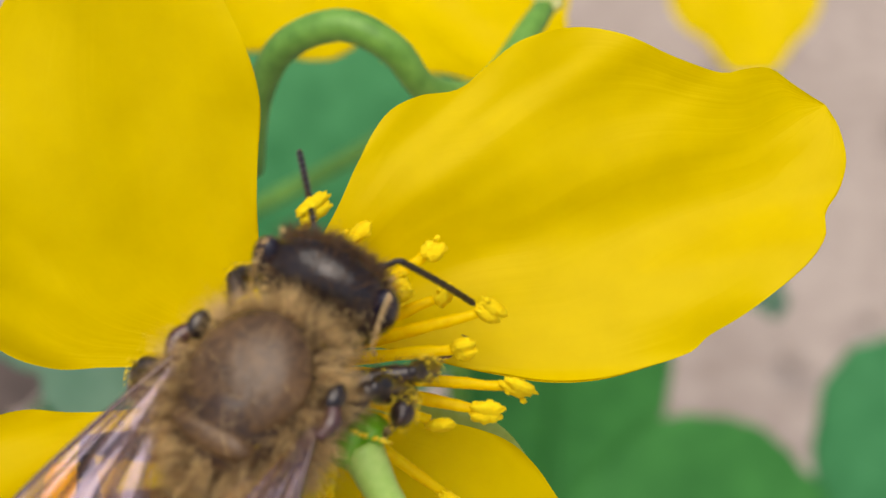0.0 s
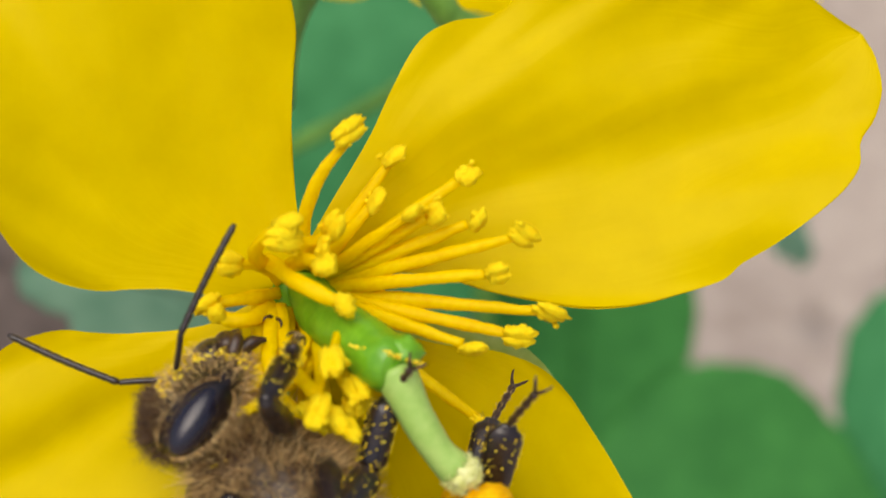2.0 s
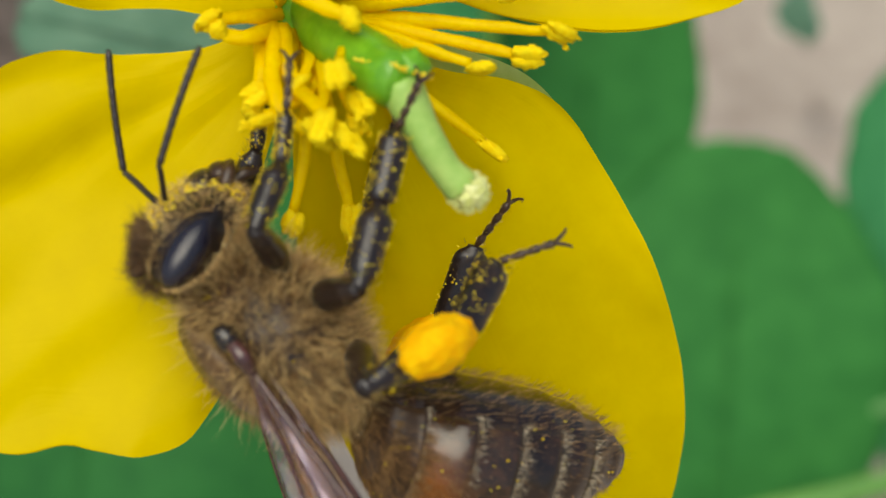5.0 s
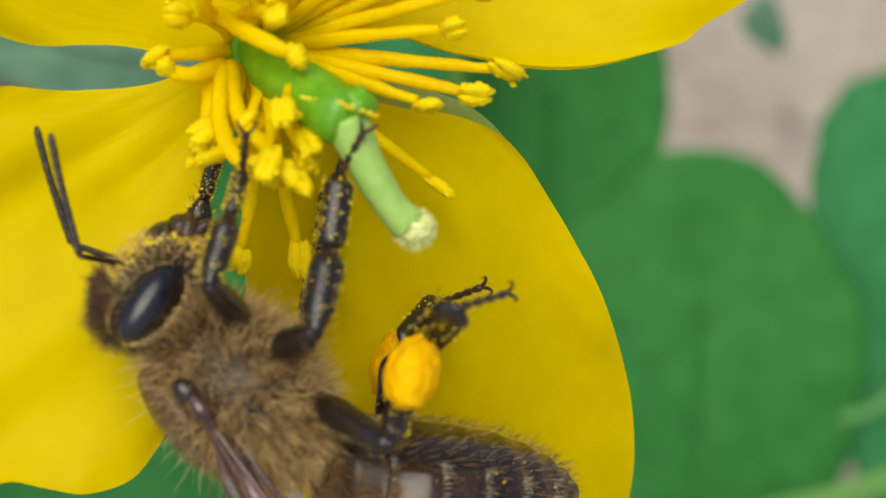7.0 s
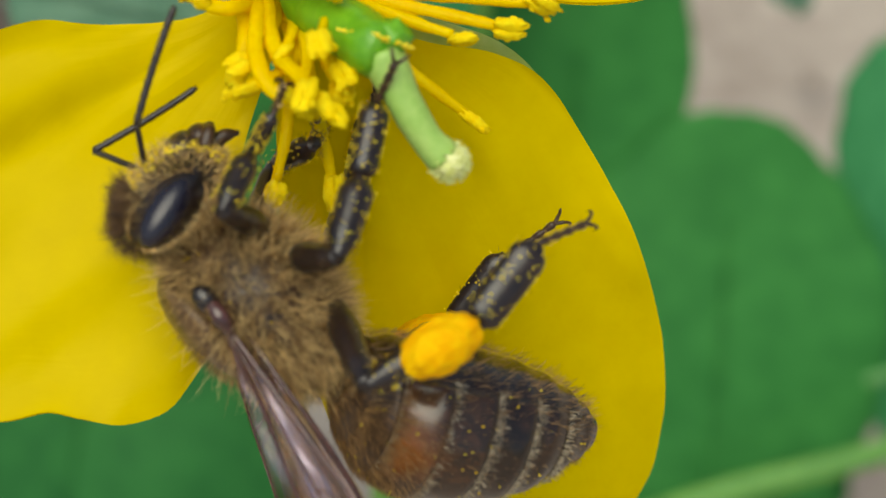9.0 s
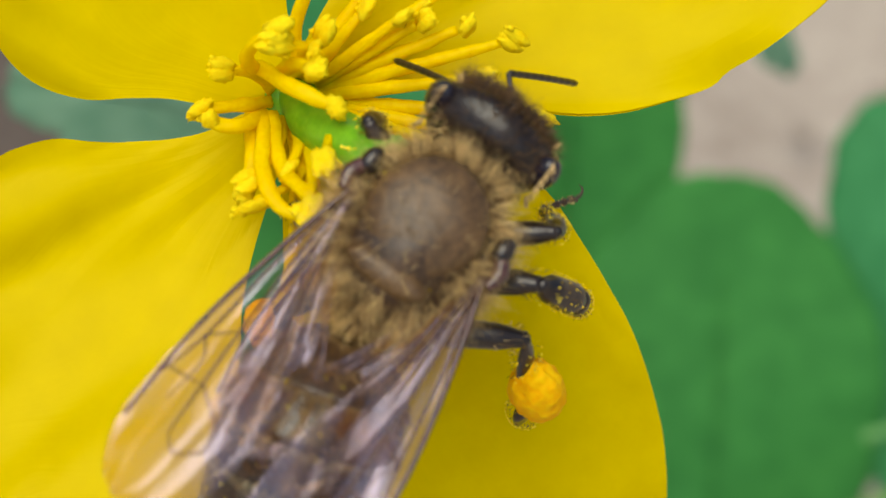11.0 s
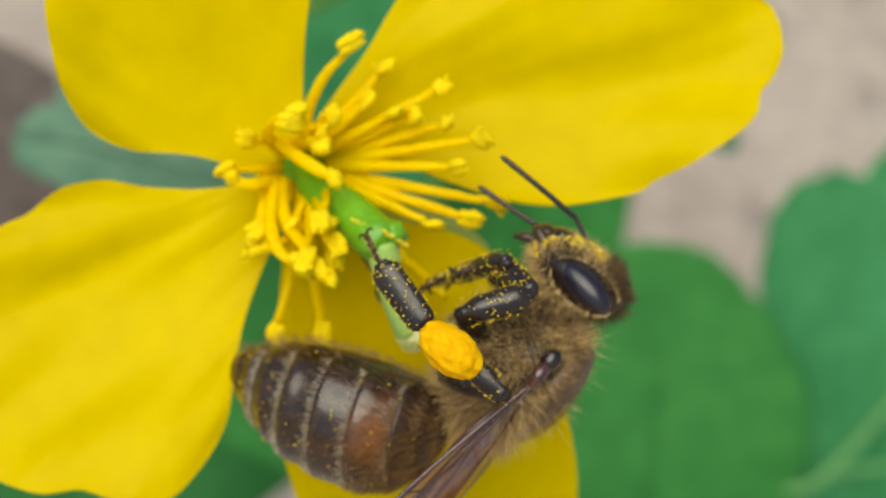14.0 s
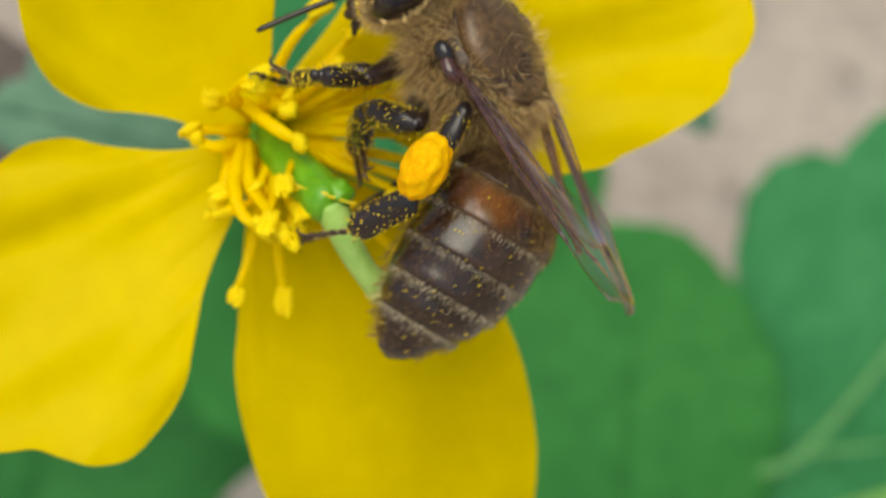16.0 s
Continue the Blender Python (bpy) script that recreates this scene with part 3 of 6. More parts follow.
spots = [Vector((1.72, -1.41, 3.2)).lerp(Vector((2.47, -1.45, 3.7)), rnd.random()) + Vector((math.cos(a) * 0.58, math.cos(a) * -0.2, 0.1 + math.sin(a) * 0.55)) for a in [rnd.uniform(0.1, 3.0) for _ in range(150)]]
tagged(part("pollen_dust", grains(spots, 0.02, 0.05, 12), POLLEN, pistil), kind="stuff")
part("receptacle", blob((0.75, 0.75, 0.55), (0, 0, -0.2), rough=0.05), GREEN, flower)
part("stalk", rod([(0, 0, -0.5), (0.6, -1.0, -6), (3, -12, -30), (4, -60, -62)], [0.5, 0.55, 0.7, 0.8], 12, 8), STALK, flower, "thin green flower stalk")
sepal = petal(flower, (0.3, -0.1, -1.0), -30.0,
              ((0, 0.3), (1.0, 0.5), (2.1, 0.75), (3.55, 1.2), (4.57, 1.45), (5.49, 1.46), (6.3, 1.25), (7.44, 0.65), (8.0, 0.1), (8.1, -0.3)),
              ((0, -0.3), (1.0, -0.5), (2.1, -0.8), (3.5, -1.2), (5.0, -1.5), (6.3, -1.4), (7.4, -0.95), (8.0, -0.55), (8.1, -0.3)),
              -2.6, 0.3, 0, 0.05, 6, "pale green sepal behind the petals", droop=0.6, mat=SEPAL)
sepal.name = "sepal"


# leaves and neighbours behind the flower
leaf("leaf", place(26.0, -37.0, -90, 0, 0, -4), 33.8, 25, 3, LEAF, "large rounded dark green leaf", 1, 0.12, notch=0.04, wave=0.35)
leaf("leaf", place(15.9, -14.0, -91, 0, 0, -4), 26.5, 16.6, 3, LEAF, "dark green leaf behind the petals", 2, 0.12, notch=0.05, wave=0.5)
broad = leaf("leaf", place(56.0, -37.0, -92, 0, 0, 13), 45, 30, 5, LEAF_PALE, "blue-green lobed leaf with a pale midrib", 3, 0.12, notch=0.16, wave=0.6)
for line, thick in ((((38, -23.0, -91.0), (41.3, -21.3, -90.5), (48.7, -12.2, -90.5), (54, -2, -91)), 0.45), (((41.3, -21.3, -90.5), (46, -20.8, -90.5), (52, -20.0, -91)), 0.3)):
    own = broad.matrix_world.inverted() @ B
    part("rib", rod([(own @ (Vector(p) * MM)) / MM for p in line], [thick * k for k in ((1, 0.9, 0.7, 0.4) if len(line) == 4 else (0.9, 0.7, 0.4))], 8, flat=0.4), RIB, broad, "pale green leaf rib")
leaf("leaf", place(33.6, 3.6, -94, 0, 0, 25), 4.6, 3.4, 3, LEAF_TEAL, "small grey-green leaf over the bare soil", 12, 0.12, stem=False)
leaf("leaf", place(-25.6, -49.7, -112, 0, 0, -10), 51.1, 45, 6, LEAF_SHADED, "green leaf coloured darker for the flower's shade", 4, 0.12)
leaf("leaf", place(-3.0, 0.2, -45, 0, 0, 79), 12.4, 10, 5, LEAF_TEAL, "pale blue-green leaf beside the petals", 5, 0.2, stem=False)
leaf("leaf", early(3.2, -5.4, -80, 0, 0, 7), 33.3, 27, 6, LEAF_PALE, "blue-green leaf between the petals", 6, 0.12)
leaf("leaf", place(1.5, -24, -97, 0, 0, 6), 28, 19, 3, LEAF, "dark green leaf below the petals' gap", 14, 0.12, stem=False, notch=0.1)
# leaf-shaped filler, added to make the upper left corner darker
leaf("leaf", place(-37, 3, -94, 0, 0, -90), 19, 17, 3, CORNER_FILL, "grey-brown leaf shape added to fill the dark left corner, out of focus", 15, 0.3, stem=False, notch=0.1)
leaf("leaf", place(26.7, -50.7, -110, 0, 0, -2), 43.0, 30, 5, LEAF, "dark green leaf low behind the flower", 7, 0.12)

# a bent green stalk with a bud, and two more flowers behind
bent = finish(rod([(-1.1, 5.87, -14), (-0.81, 7.82, -12), (0.08, 9.21, -10), (1.76, 9.7, -9), (3.26, 9.01, -9), (4.33, 7.97, -10), (6.14, 8.21, -12), (7.71, 10.30, -13.50), (8.31, 11.18, -14.50)], [0.42, 0.44, 0.48, 0.5, 0.48, 0.44, 0.42, 0.4, 0.36], 12, 8), "bent_seed_pod", STALK)
bent.matrix_world = EARLY
tagged(bent, "green bent seed pod on its stalk behind the flower", "seed pod")
tip = part("pod_tip", blob((0.46, 0.42, 0.44), (8.43, 11.38, -14.50), rough=0.3, grain=2.5), STIGMA, bent, "cream tip")


def far_flower(m, label, size, seed, away, first=33):
    root = new("flower")
    root.matrix_world = m
    for k in range(4):
        petal(root, (0, 0, 0), 90 * k + first, *rims(13 * size, [w * size for w in (1.5, 2.6, 3.6, 4.6, 5.1, 5.4, 5.4, 5.0, 4.3, 3.2)]), 2.0, 0.8, -0.4, 0.3, seed + k)
    part("heart", blob((1.2, 1.2, 1.0), (0, 0, 0.5), rough=0.3, grain=3), ANTHER, root, "golden stamens")
    down = m.to_3x3().inverted() @ Vector((0, 0, -1)) * (m.translation.z / MM)
    over = m.to_3x3().inverted() @ (B.to_3x3() @ Vector(away))
    part("stalk", rod([(0, 0, -0.3), over * 0.5 + Vector((0, 0, -2)), over, down * 0.5 + over * 1.6, down + over * 1.8], [0.4, 0.45, 0.5, 0.6, 0.7], 8), STALK, root)
    return tagged(root, label, "flower", group="flowers behind")


blade_line = [(14, -36, -88), (25.6, -30.6, -86), (38.3, -26.9, -85), (56, -20, -84)]
grass = new("grass_blade")
grass.matrix_world = B
part("blade", rod(blade_line, [1.1, 1.0, 0.9, 0.5], 8, 6, flat=0.3), STALK, grass)
part("midrib", rod([(x, y, z + 0.3) for x, y, z in blade_line], [0.2, 0.18, 0.15, 0.08], 6, 6), RIB, grass, "pale midrib")
tagged(grass, "pale green grass blade low behind the flower", "grass")
stalk_far = finish(rod([(-5.94, 5.06, -50), (-2.17, 6.81, -48), (2.83, 9.33, -46), (7.12, 12.16, -44)], [0.45, 0.42, 0.4, 0.38], 8, 6), "stalk", STALK)
stalk_far.matrix_world = EARLY
tagged(stalk_far, "thin olive green stalk leaning across behind the petals", "stalk")
far_flower(early(3.79, 16, -30, -28, 0, 2), "yellow flower behind, out of focus", 0.75, 1, (4, 14, -10))
far_flower(place(27.3, 30.5, -80, -10, 0, 0), "far yellow flower, strongly out of focus", 0.92, 2, (20, 40, -50), -88)


# ---------------------------------------------------------------- the bee
# its space: x forward, y to its left, z to its back; origin in the middle of the thorax; millimetres
NECK, WAIST = Vector((2.15, 0, -0.25)), Vector((-2.35, 0, -0.3))
bee = new("honey_bee")
tagged(bee, "brown furry honey bee with orange pollen loads on the flower", "bee")


def on_body(size, middle, count, seed, keep, lean, length, width, spread=0.35):
    """Hair roots over an ellipsoid: keep(n) tells where hairs grow, lean pulls them one way."""
    rnd = random.Random(seed)
    out = []
    while len(out) < count:
        n = Vector((rnd.gauss(0, 1), rnd.gauss(0, 1), rnd.gauss(0, 1))).normalized()
        if not keep(n, rnd):
            continue
        p = Vector((n.x * size[0], n.y * size[1], n.z * size[2])) * 0.97 + Vector(middle)
        way = Vector((n.x / size[0], n.y / size[1], n.z / size[2])).normalized() + Vector(lean) + Vector((rnd.gauss(0, spread), rnd.gauss(0, spread), rnd.gauss(0, spread)))
        out.append((p, way, rnd.uniform(0.55, 1.0) * length, width * rnd.uniform(0.7, 1.2)))
    return out


def tufted(roots, pull, grain):
    """Lets neighbouring hairs lean together, in tufts."""
    return [(p, Vector(way) + pull * noise.noise_vector(Vector(p) * grain), length * (1 + 0.5 * noise.noise(Vector(p) * grain * 0.7)), width) for p, way, length, width in roots]


def build_thorax():
    body = part("thorax", blob((2.25, 1.72, 1.7), (-0.1, 0, 0), rough=0.04, grain=2), BROWN, bee, "dark brown furry thorax")
    part("scutum", blob((1.45, 1.34, 0.58), (0.34, 0, 1.18), rough=0.03, grain=3, rings=20, sides=30), SCUTUM, body, "bare grey-brown shield of the back")
    part("scutellum", blob((0.42, 1.02, 0.34), (-1.12, 0, 1.2), rough=0.04, grain=2, rings=16, sides=24), SCUTUM, body, "rounded brown crescent behind the shield")
    for side in (1, -1):
        part("tegula", blob((0.36, 0.24, 0.27), (0.8, side * 1.76, 0.76), rough=0.06), GLOSS, body, "glossy black wing scale")
        part("wing_root", rod([(0.6, side * 1.86, 0.76), (0.3, side * 1.98, 0.8), (-0.1, side * 1.9, 0.84)], [0.2, 0.22, 0.14], 10), VEIN, body, "dark red wing root")
    size, mid = (2.25, 1.72, 1.7), (-0.1, 0, 0)
    shield = lambda n: n.z > 0.5 and (n.x - 0.08) ** 2 / 0.58 + n.y ** 2 / 0.56 < 1
    root = lambda n: abs(n.y) > 0.55 and (n.x - 0.3) ** 2 / 0.025 + (n.z - 0.45) ** 2 / 0.02 < 1
    bald = lambda n, r: not (shield(n) or root(n)) or (shield(n) and r.random() < 0.05)
    fringe = lambda n, r: bald(n, r) and (noise.noise(n * 2.2) > -0.25 or r.random() < 0.35)
    hair_mesh("fur", tufted(on_body(size, mid, 17000, 5, fringe, (-0.25, 0, 0), 0.92, 0.011), 1.0, 2.3), FUR, body, 5)
    hair_mesh("short_fur", tufted(on_body(size, mid, 10000, 6, bald, (-0.25, 0, 0), 0.42, 0.015), 0.7, 2.3), FUR_DARK, body, 6)
    short = lambda n, r: shield(n)
    nap = [(p + Vector((0, 0, 0.12)), way, length, width) for p, way, length, width in on_body((2.2, 1.72, 1.72), mid, 1900, 7, short, (-0.4, 0, 0), 0.24, 0.009)]
    hair_mesh("shield_hair", nap, FUR_MID, body, 7)
    spots = [p for p, *_ in on_body((2.15, 1.8, 1.75), (0, 0, 0), 90, 9, lambda n, r: True, (0, 0, 0), 1, 1)]
    tagged(part("pollen_dust", grains(spots, 0.012, 0.032, 4), POLLEN, body), kind="stuff")


def build_head():
    head = part("head", blob((0.82, 1.62, 1.5), (0.85, 0, -0.1), rough=0.03, grain=2, taper=0.16), DARK, bee, "dark furry head")
    for side in (1, -1):
        turn = Euler((radians(side * -14), radians(-6), radians(side * 10))).to_matrix()
        part("eye", blob((0.43, 0.45, 0.96), (0.84, side * 1.3, 0.2), rings=20, sides=28, turn=turn), EYE, head, "large glossy black compound eye")
    for y, x in ((0, 1.28), (0.26, 1.08), (-0.26, 1.08)):
        part("ocellus", blob((0.12, 0.12, 0.11), (x, y, 1.22)), EYE, head)
    part("face_plate", blob((0.35, 0.62, 0.5), (1.42, 0, -1.0), rough=0.05), DARK, head)
    part("upper_lip", blob((0.25, 0.5, 0.3), (1.35, 0, -1.5), rough=0.05), BROWN, head, "brown upper lip")
    for side in (1, -1):
        part("mandible", rod([(1.1, side * 0.55, -1.4), (1.25, side * 0.45, -1.7), (1.3, side * 0.12, -1.9)], [0.18, 0.17, 0.07], 8), BROWN, head, "brown jaw")
    part("tongue", rod([(1.0, 0, -1.4), (0.9, 0, -1.9), (0.7, 0, -2.2)], [0.2, 0.16, 0.06], 8), BROWN, head, "brown folded tongue")
    off = lambda n, r: abs(n.y) < 0.72 or (abs(n.y) < 0.86 and r.random() < 0.4)
    size, mid = (0.86, 1.62, 1.5), (0.85, 0, -0.1)
    face = lambda n, r: off(n, r) and n.z < 0.55
    top = lambda n, r: off(n, r) and n.z >= 0.3 and (n.x > 0.25 or r.random() < 0.25)
    hair_mesh("face_hair", tufted(on_body(size, mid, 3600, 11, face, (0, 0, 0.1), 0.4, 0.014), 0.4, 2.0), FUR, head, 11)
    hair_mesh("crown_hair", tufted(on_body(size, mid, 3000, 12, top, (0.2, 0, 0.1), 0.55, 0.014), 0.4, 2.0), FUR_DARK, head, 12)
    cheek = [(Vector((0.82 - 0.55 * math.cos(a), s * 1.46, 0.2 + 1.02 * math.sin(a))), Vector((-0.7, s * 0.8, 0)), 0.2, 0.016) for s in (1, -1) for a in [radians(-80 + i * 1.0) for i in range(160)]]
    cheek += [(Vector((0.86 + 0.53 * math.cos(a), s * 1.26, 0.2 + 1.02 * math.sin(a))), Vector((0.8, s * 0.6, 0)), 0.2, 0.016) for s in (1, -1) for a in [radians(-80 + i * 1.0) for i in range(160)]]
    hair_mesh("eye_rim_hair", cheek, FUR, head, 13)
    spots = [p for p, *_ in on_body((1.05, 1.75, 1.6), mid, 420, 14, lambda n, r: n.z < 0.3 and n.x > -0.2 and abs(n.y) < 0.6, (0, 0, 0), 1, 1)]
    tagged(part("pollen_dust", grains(spots, 0.015, 0.042, 5), POLLEN, head), kind="stuff")
    return head


ABDOMEN = ((0.0, 0.4), (0.2, 0.9), (0.6, 1.42), (1.2, 1.82), (2.2, 2.08), (3.2, 2.08), (4.2, 1.94), (5.0, 1.68), (5.7, 1.30), (6.3, 0.86), (6.65, 0.5), (6.85, 0.1))


def girth(x):
    return lerp_table(ABDOMEN, x)


def sag(x):
    """The first rings rise over the waist; the tip bends a little to the belly."""
    return 0.85 * (1 - math.exp(-x / 0.9)) - 0.016 * x * x


def build_abdomen():
    bm = bmesh.new()
    xs = [i * 6.85 / 40 for i in range(41)]
    hoops = [[bm.verts.new(Vector((-x, math.cos(a) * girth(x) * 0.93, sag(x) + math.sin(a) * girth(x) * 0.87)) * MM) for a in [2 * math.pi * j / 24 for j in range(24)]] for x in xs]
    for p, q in zip(hoops, hoops[1:]):
        for j in range(24):
            bm.faces.new((p[j], p[(j + 1) % 24], q[(j + 1) % 24], q[j]))
    bm.faces.new(hoops[0][::-1])
    bm.faces.new(hoops[-1])
    core = part("abdomen", bm, RING, bee, "banded dark brown abdomen")
    cuts = (0.12, 1.05, 2.2, 3.3, 4.35, 5.4, 6.8)
    for k in range(6):
        a, b = cuts[k], cuts[k + 1] + (0.12 if k < 5 else 0)
        bm = bmesh.new()
        rings = []
        for i in range(11):
            x = a + (b - a) * i / 10
            r = girth(x) * (0.965 + 0.045 * (i / 10))
            ring = []
            for j in range(33):
                t = radians(-28 + 236 * j / 32)
                ring.append(bm.verts.new(Vector((-x, math.cos(t) * r, sag(x) + math.sin(t) * r * 0.93)) * MM))
            rings.append(ring)
        for p, q in zip(rings, rings[1:]):
            for j in range(32):
                bm.faces.new((p[j], p[j + 1], q[j + 1], q[j]))
        ob = part("tergite", bm, BROWN if k == 0 else AMBER if k < 3 else RING, core)
        solid = ob.modifiers.new("thickness", "SOLIDIFY")
        solid.thickness = 0.00005
    rnd = random.Random(21)
    bands, fuzz, ruff = [], [], []
    for k in range(1, 6):
        for _ in range(1100):
            x = cuts[k] + 0.08 + abs(rnd.gauss(0, 0.13 if k > 1 else 0.05))
            t = radians(rnd.uniform(-30, 210))
            if noise.noise(Vector((math.cos(t) * 2.3, math.sin(t) * 2.3, k * 1.7))) < rnd.uniform(-0.9, 0.15):
                continue
            r = girth(x) * 0.985
            bands.append((Vector((-x, math.cos(t) * r, sag(x) + math.sin(t) * r * 0.93)), Vector((-1.5, math.cos(t) * 0.55 + rnd.gauss(0, 0.2), math.sin(t) * 0.55 + rnd.gauss(0, 0.2))), 0.17 * rnd.uniform(0.5, 1.1), 0.012))
    for _ in range(4400):
        x = rnd.uniform(0.1, 6.5)
        t = radians(rnd.uniform(0, 360))
        r = girth(x)
        belly = math.sin(t) < -0.2
        fuzz.append((Vector((-x, math.cos(t) * r * 0.97, sag(x) + math.sin(t) * r * 0.9)), Vector((-1.0, math.cos(t) * 0.9 + rnd.gauss(0, 0.25), math.sin(t) * 0.9 + rnd.gauss(0, 0.25))), (0.34 if belly or x < 1.0 else 0.18) * rnd.uniform(0.3, 1.2), 0.012))
    for _ in range(4600):
        x, t = 0.05 + 2.3 * rnd.random() ** 1.2, radians(rnd.uniform(0, 180))
        r = girth(x) * 0.98
        ruff.append((Vector((-x, math.cos(t) * r, sag(x) + math.sin(t) * r * 0.93)), Vector((-0.7, math.cos(t) + rnd.gauss(0, 0.3), math.sin(t) + rnd.gauss(0, 0.3))), 0.46 - 0.12 * x, 0.011))
    for _ in range(4200):
        x, t = rnd.uniform(0.02, 1.25), radians(rnd.uniform(-10, 190))
        r = girth(x) * 0.98
        ruff.append((Vector((-x, math.cos(t) * r, sag(x) + math.sin(t) * r * 0.93)), Vector((-0.9, math.cos(t) * 0.7 + rnd.gauss(0, 0.35), math.sin(t) * 0.7 + rnd.gauss(0, 0.35))), rnd.uniform(0.25, 0.5), 0.012))
    hair_mesh("ring_fur", ruff, FUR_MID, core, 24, "tan fur on the first rings")
    hair_mesh("hair_band", bands, FUR_PALE, core, 22, "pale grey hair bands")
    hair_mesh("fine_hair", fuzz, FUR_MID, core, 23)
    spots = []
    for _ in range(150):
        x, t = rnd.uniform(0.5, 6.4), radians(rnd.uniform(-40, 220))
        spots.append((-x, math.cos(t) * girth(x) * 1.02, sag(x) + math.sin(t) * girth(x) * 0.95))
    tagged(part("pollen_dust", grains(spots, 0.010, 0.03, 6), POLLEN, core), kind="stuff")
    return core


def wing_edge(long, wide, s):
    """Front and rear edge of a wing at s of its length."""
    tip = -0.3 * wide
    front = 0.10 * wide * math.sin(math.pi * min(s, 0.75)) + 0.02
    rear = -wide * (s ** 0.75) * (0.55 + 0.45 * min(1, s / 0.6))
    if s > 0.72:
        front = tip + (front - tip) * math.sqrt(max(0.0, 1 - ((s - 0.72) / 0.28) ** 2))
    if s > 0.66:
        rear = tip + (rear - tip) * math.sqrt(max(0.0, 1 - ((s - 0.66) / 0.34) ** 2))
    return front, rear


def build_wing(name, long, wide, side, seed):
    """A wing that points back along -x from its hinge, front edge towards its own side."""
    bm = bmesh.new()
    rows, cols = 40, 28
    grid = []

    def at(s, u):
        f, r = wing_edge(long, wide, s)
        y = (r + (f - r) * u) * side
        z = 0.15 * noise.noise(Vector((s * 5, u * 2.5, seed))) + 0.085 * math.sin(u * 13 + s * 2) * min(1, s * 4)
        return Vector((-s * long, y, z))

    for i in range(rows + 1):
        grid.append([bm.verts.new(at(i / rows, j / cols) * MM) for j in range(cols + 1)])
    for i in range(rows):
        for j in range(cols):
            bm.faces.new((grid[i][j], grid[i][j + 1], grid[i + 1][j + 1], grid[i + 1][j]))
    wing = part(name, bm, WING, bee, "clear amber-tinted wing with dark veins")
    wing.visible_shadow = False
    lines = (((0, 0.9), (0.25, 0.97), (0.55, 0.985), (0.84, 0.97)), ((0, 0.85), (0.3, 0.86), (0.56, 0.88), (0.7, 0.95)), ((0, 0.75), (0.25, 0.6), (0.5, 0.62), (0.8, 0.6)),
             ((0, 0.6), (0.25, 0.32), (0.5, 0.3), (0.78, 0.3)), ((0.05, 0.3), (0.3, 0.08), (0.5, 0.03)), ((0.25, 0.6), (0.3, 0.34)), ((0.5, 0.62), (0.47, 0.3)),
             ((0.56, 0.88), (0.5, 0.62)), ((0.68, 0.92), (0.66, 0.6)), ((0.66, 0.61), (0.72, 0.3)), ((0.3, 0.33), (0.33, 0.06)),
             ((0.56, 0.88), (0.62, 0.76), (0.74, 0.8)), ((0.78, 0.3), (0.83, 0.45), (0.8, 0.6)), ((0.12, 0.78), (0.2, 0.45), (0.3, 0.33)))
    if long < 7:
        lines = lines[:4] + lines[5:6]
    thick = (0.085, 0.045, 0.045, 0.04, 0.035)
    for k, line in enumerate(lines):
        r = thick[k] if k < len(thick) else 0.026
        pts = smooth_line([at(s, u) for s, u in line], 6)
        part("vein", tube(bmesh.new(), pts, [r * (1 - 0.5 * i / len(pts)) for i in range(len(pts))], 6), VEIN, wing)
    return wing


LEGS = {}  # name: (hip, lengths of thigh, shin, first foot joint, foot; parts)
SPECS = (("front_leg", (1.15, 0.95, -1.25), (1.9, 1.7, 1.15, 1.35), (0.28, 0.31, 0.2)),
         ("middle_leg", (0.05, 1.05, -1.35), (2.1, 2.0, 1.7, 1.45), (0.31, 0.4, 0.36)),
         ("hind_leg", (-1.45, 0.95, -1.15), (2.7, 2.75, 2.15, 1.7), (0.32, 0.34, 0.46)))


def leg_hair(length, r, count, seed, long=0.3):
    rnd = random.Random(seed)
    out = []
    for _ in range(count):
        t, x = rnd.uniform(0, 6.28), rnd.uniform(0.05, 0.97) * length
        n = Vector((0, math.cos(t), math.sin(t)))
        out.append((Vector((x, 0, 0)) + n * r * 0.85, n + Vector((0.9, 0, 0)), long * rnd.uniform(0.5, 1.1), 0.015))
    return out


def dust(length, r, count, seed):
    rnd = random.Random(seed)
    return [(rnd.uniform(0.05, 0.95) * length, math.cos(t) * r, math.sin(t) * r) for t in [rnd.uniform(0, 6.28) for _ in range(count)]]


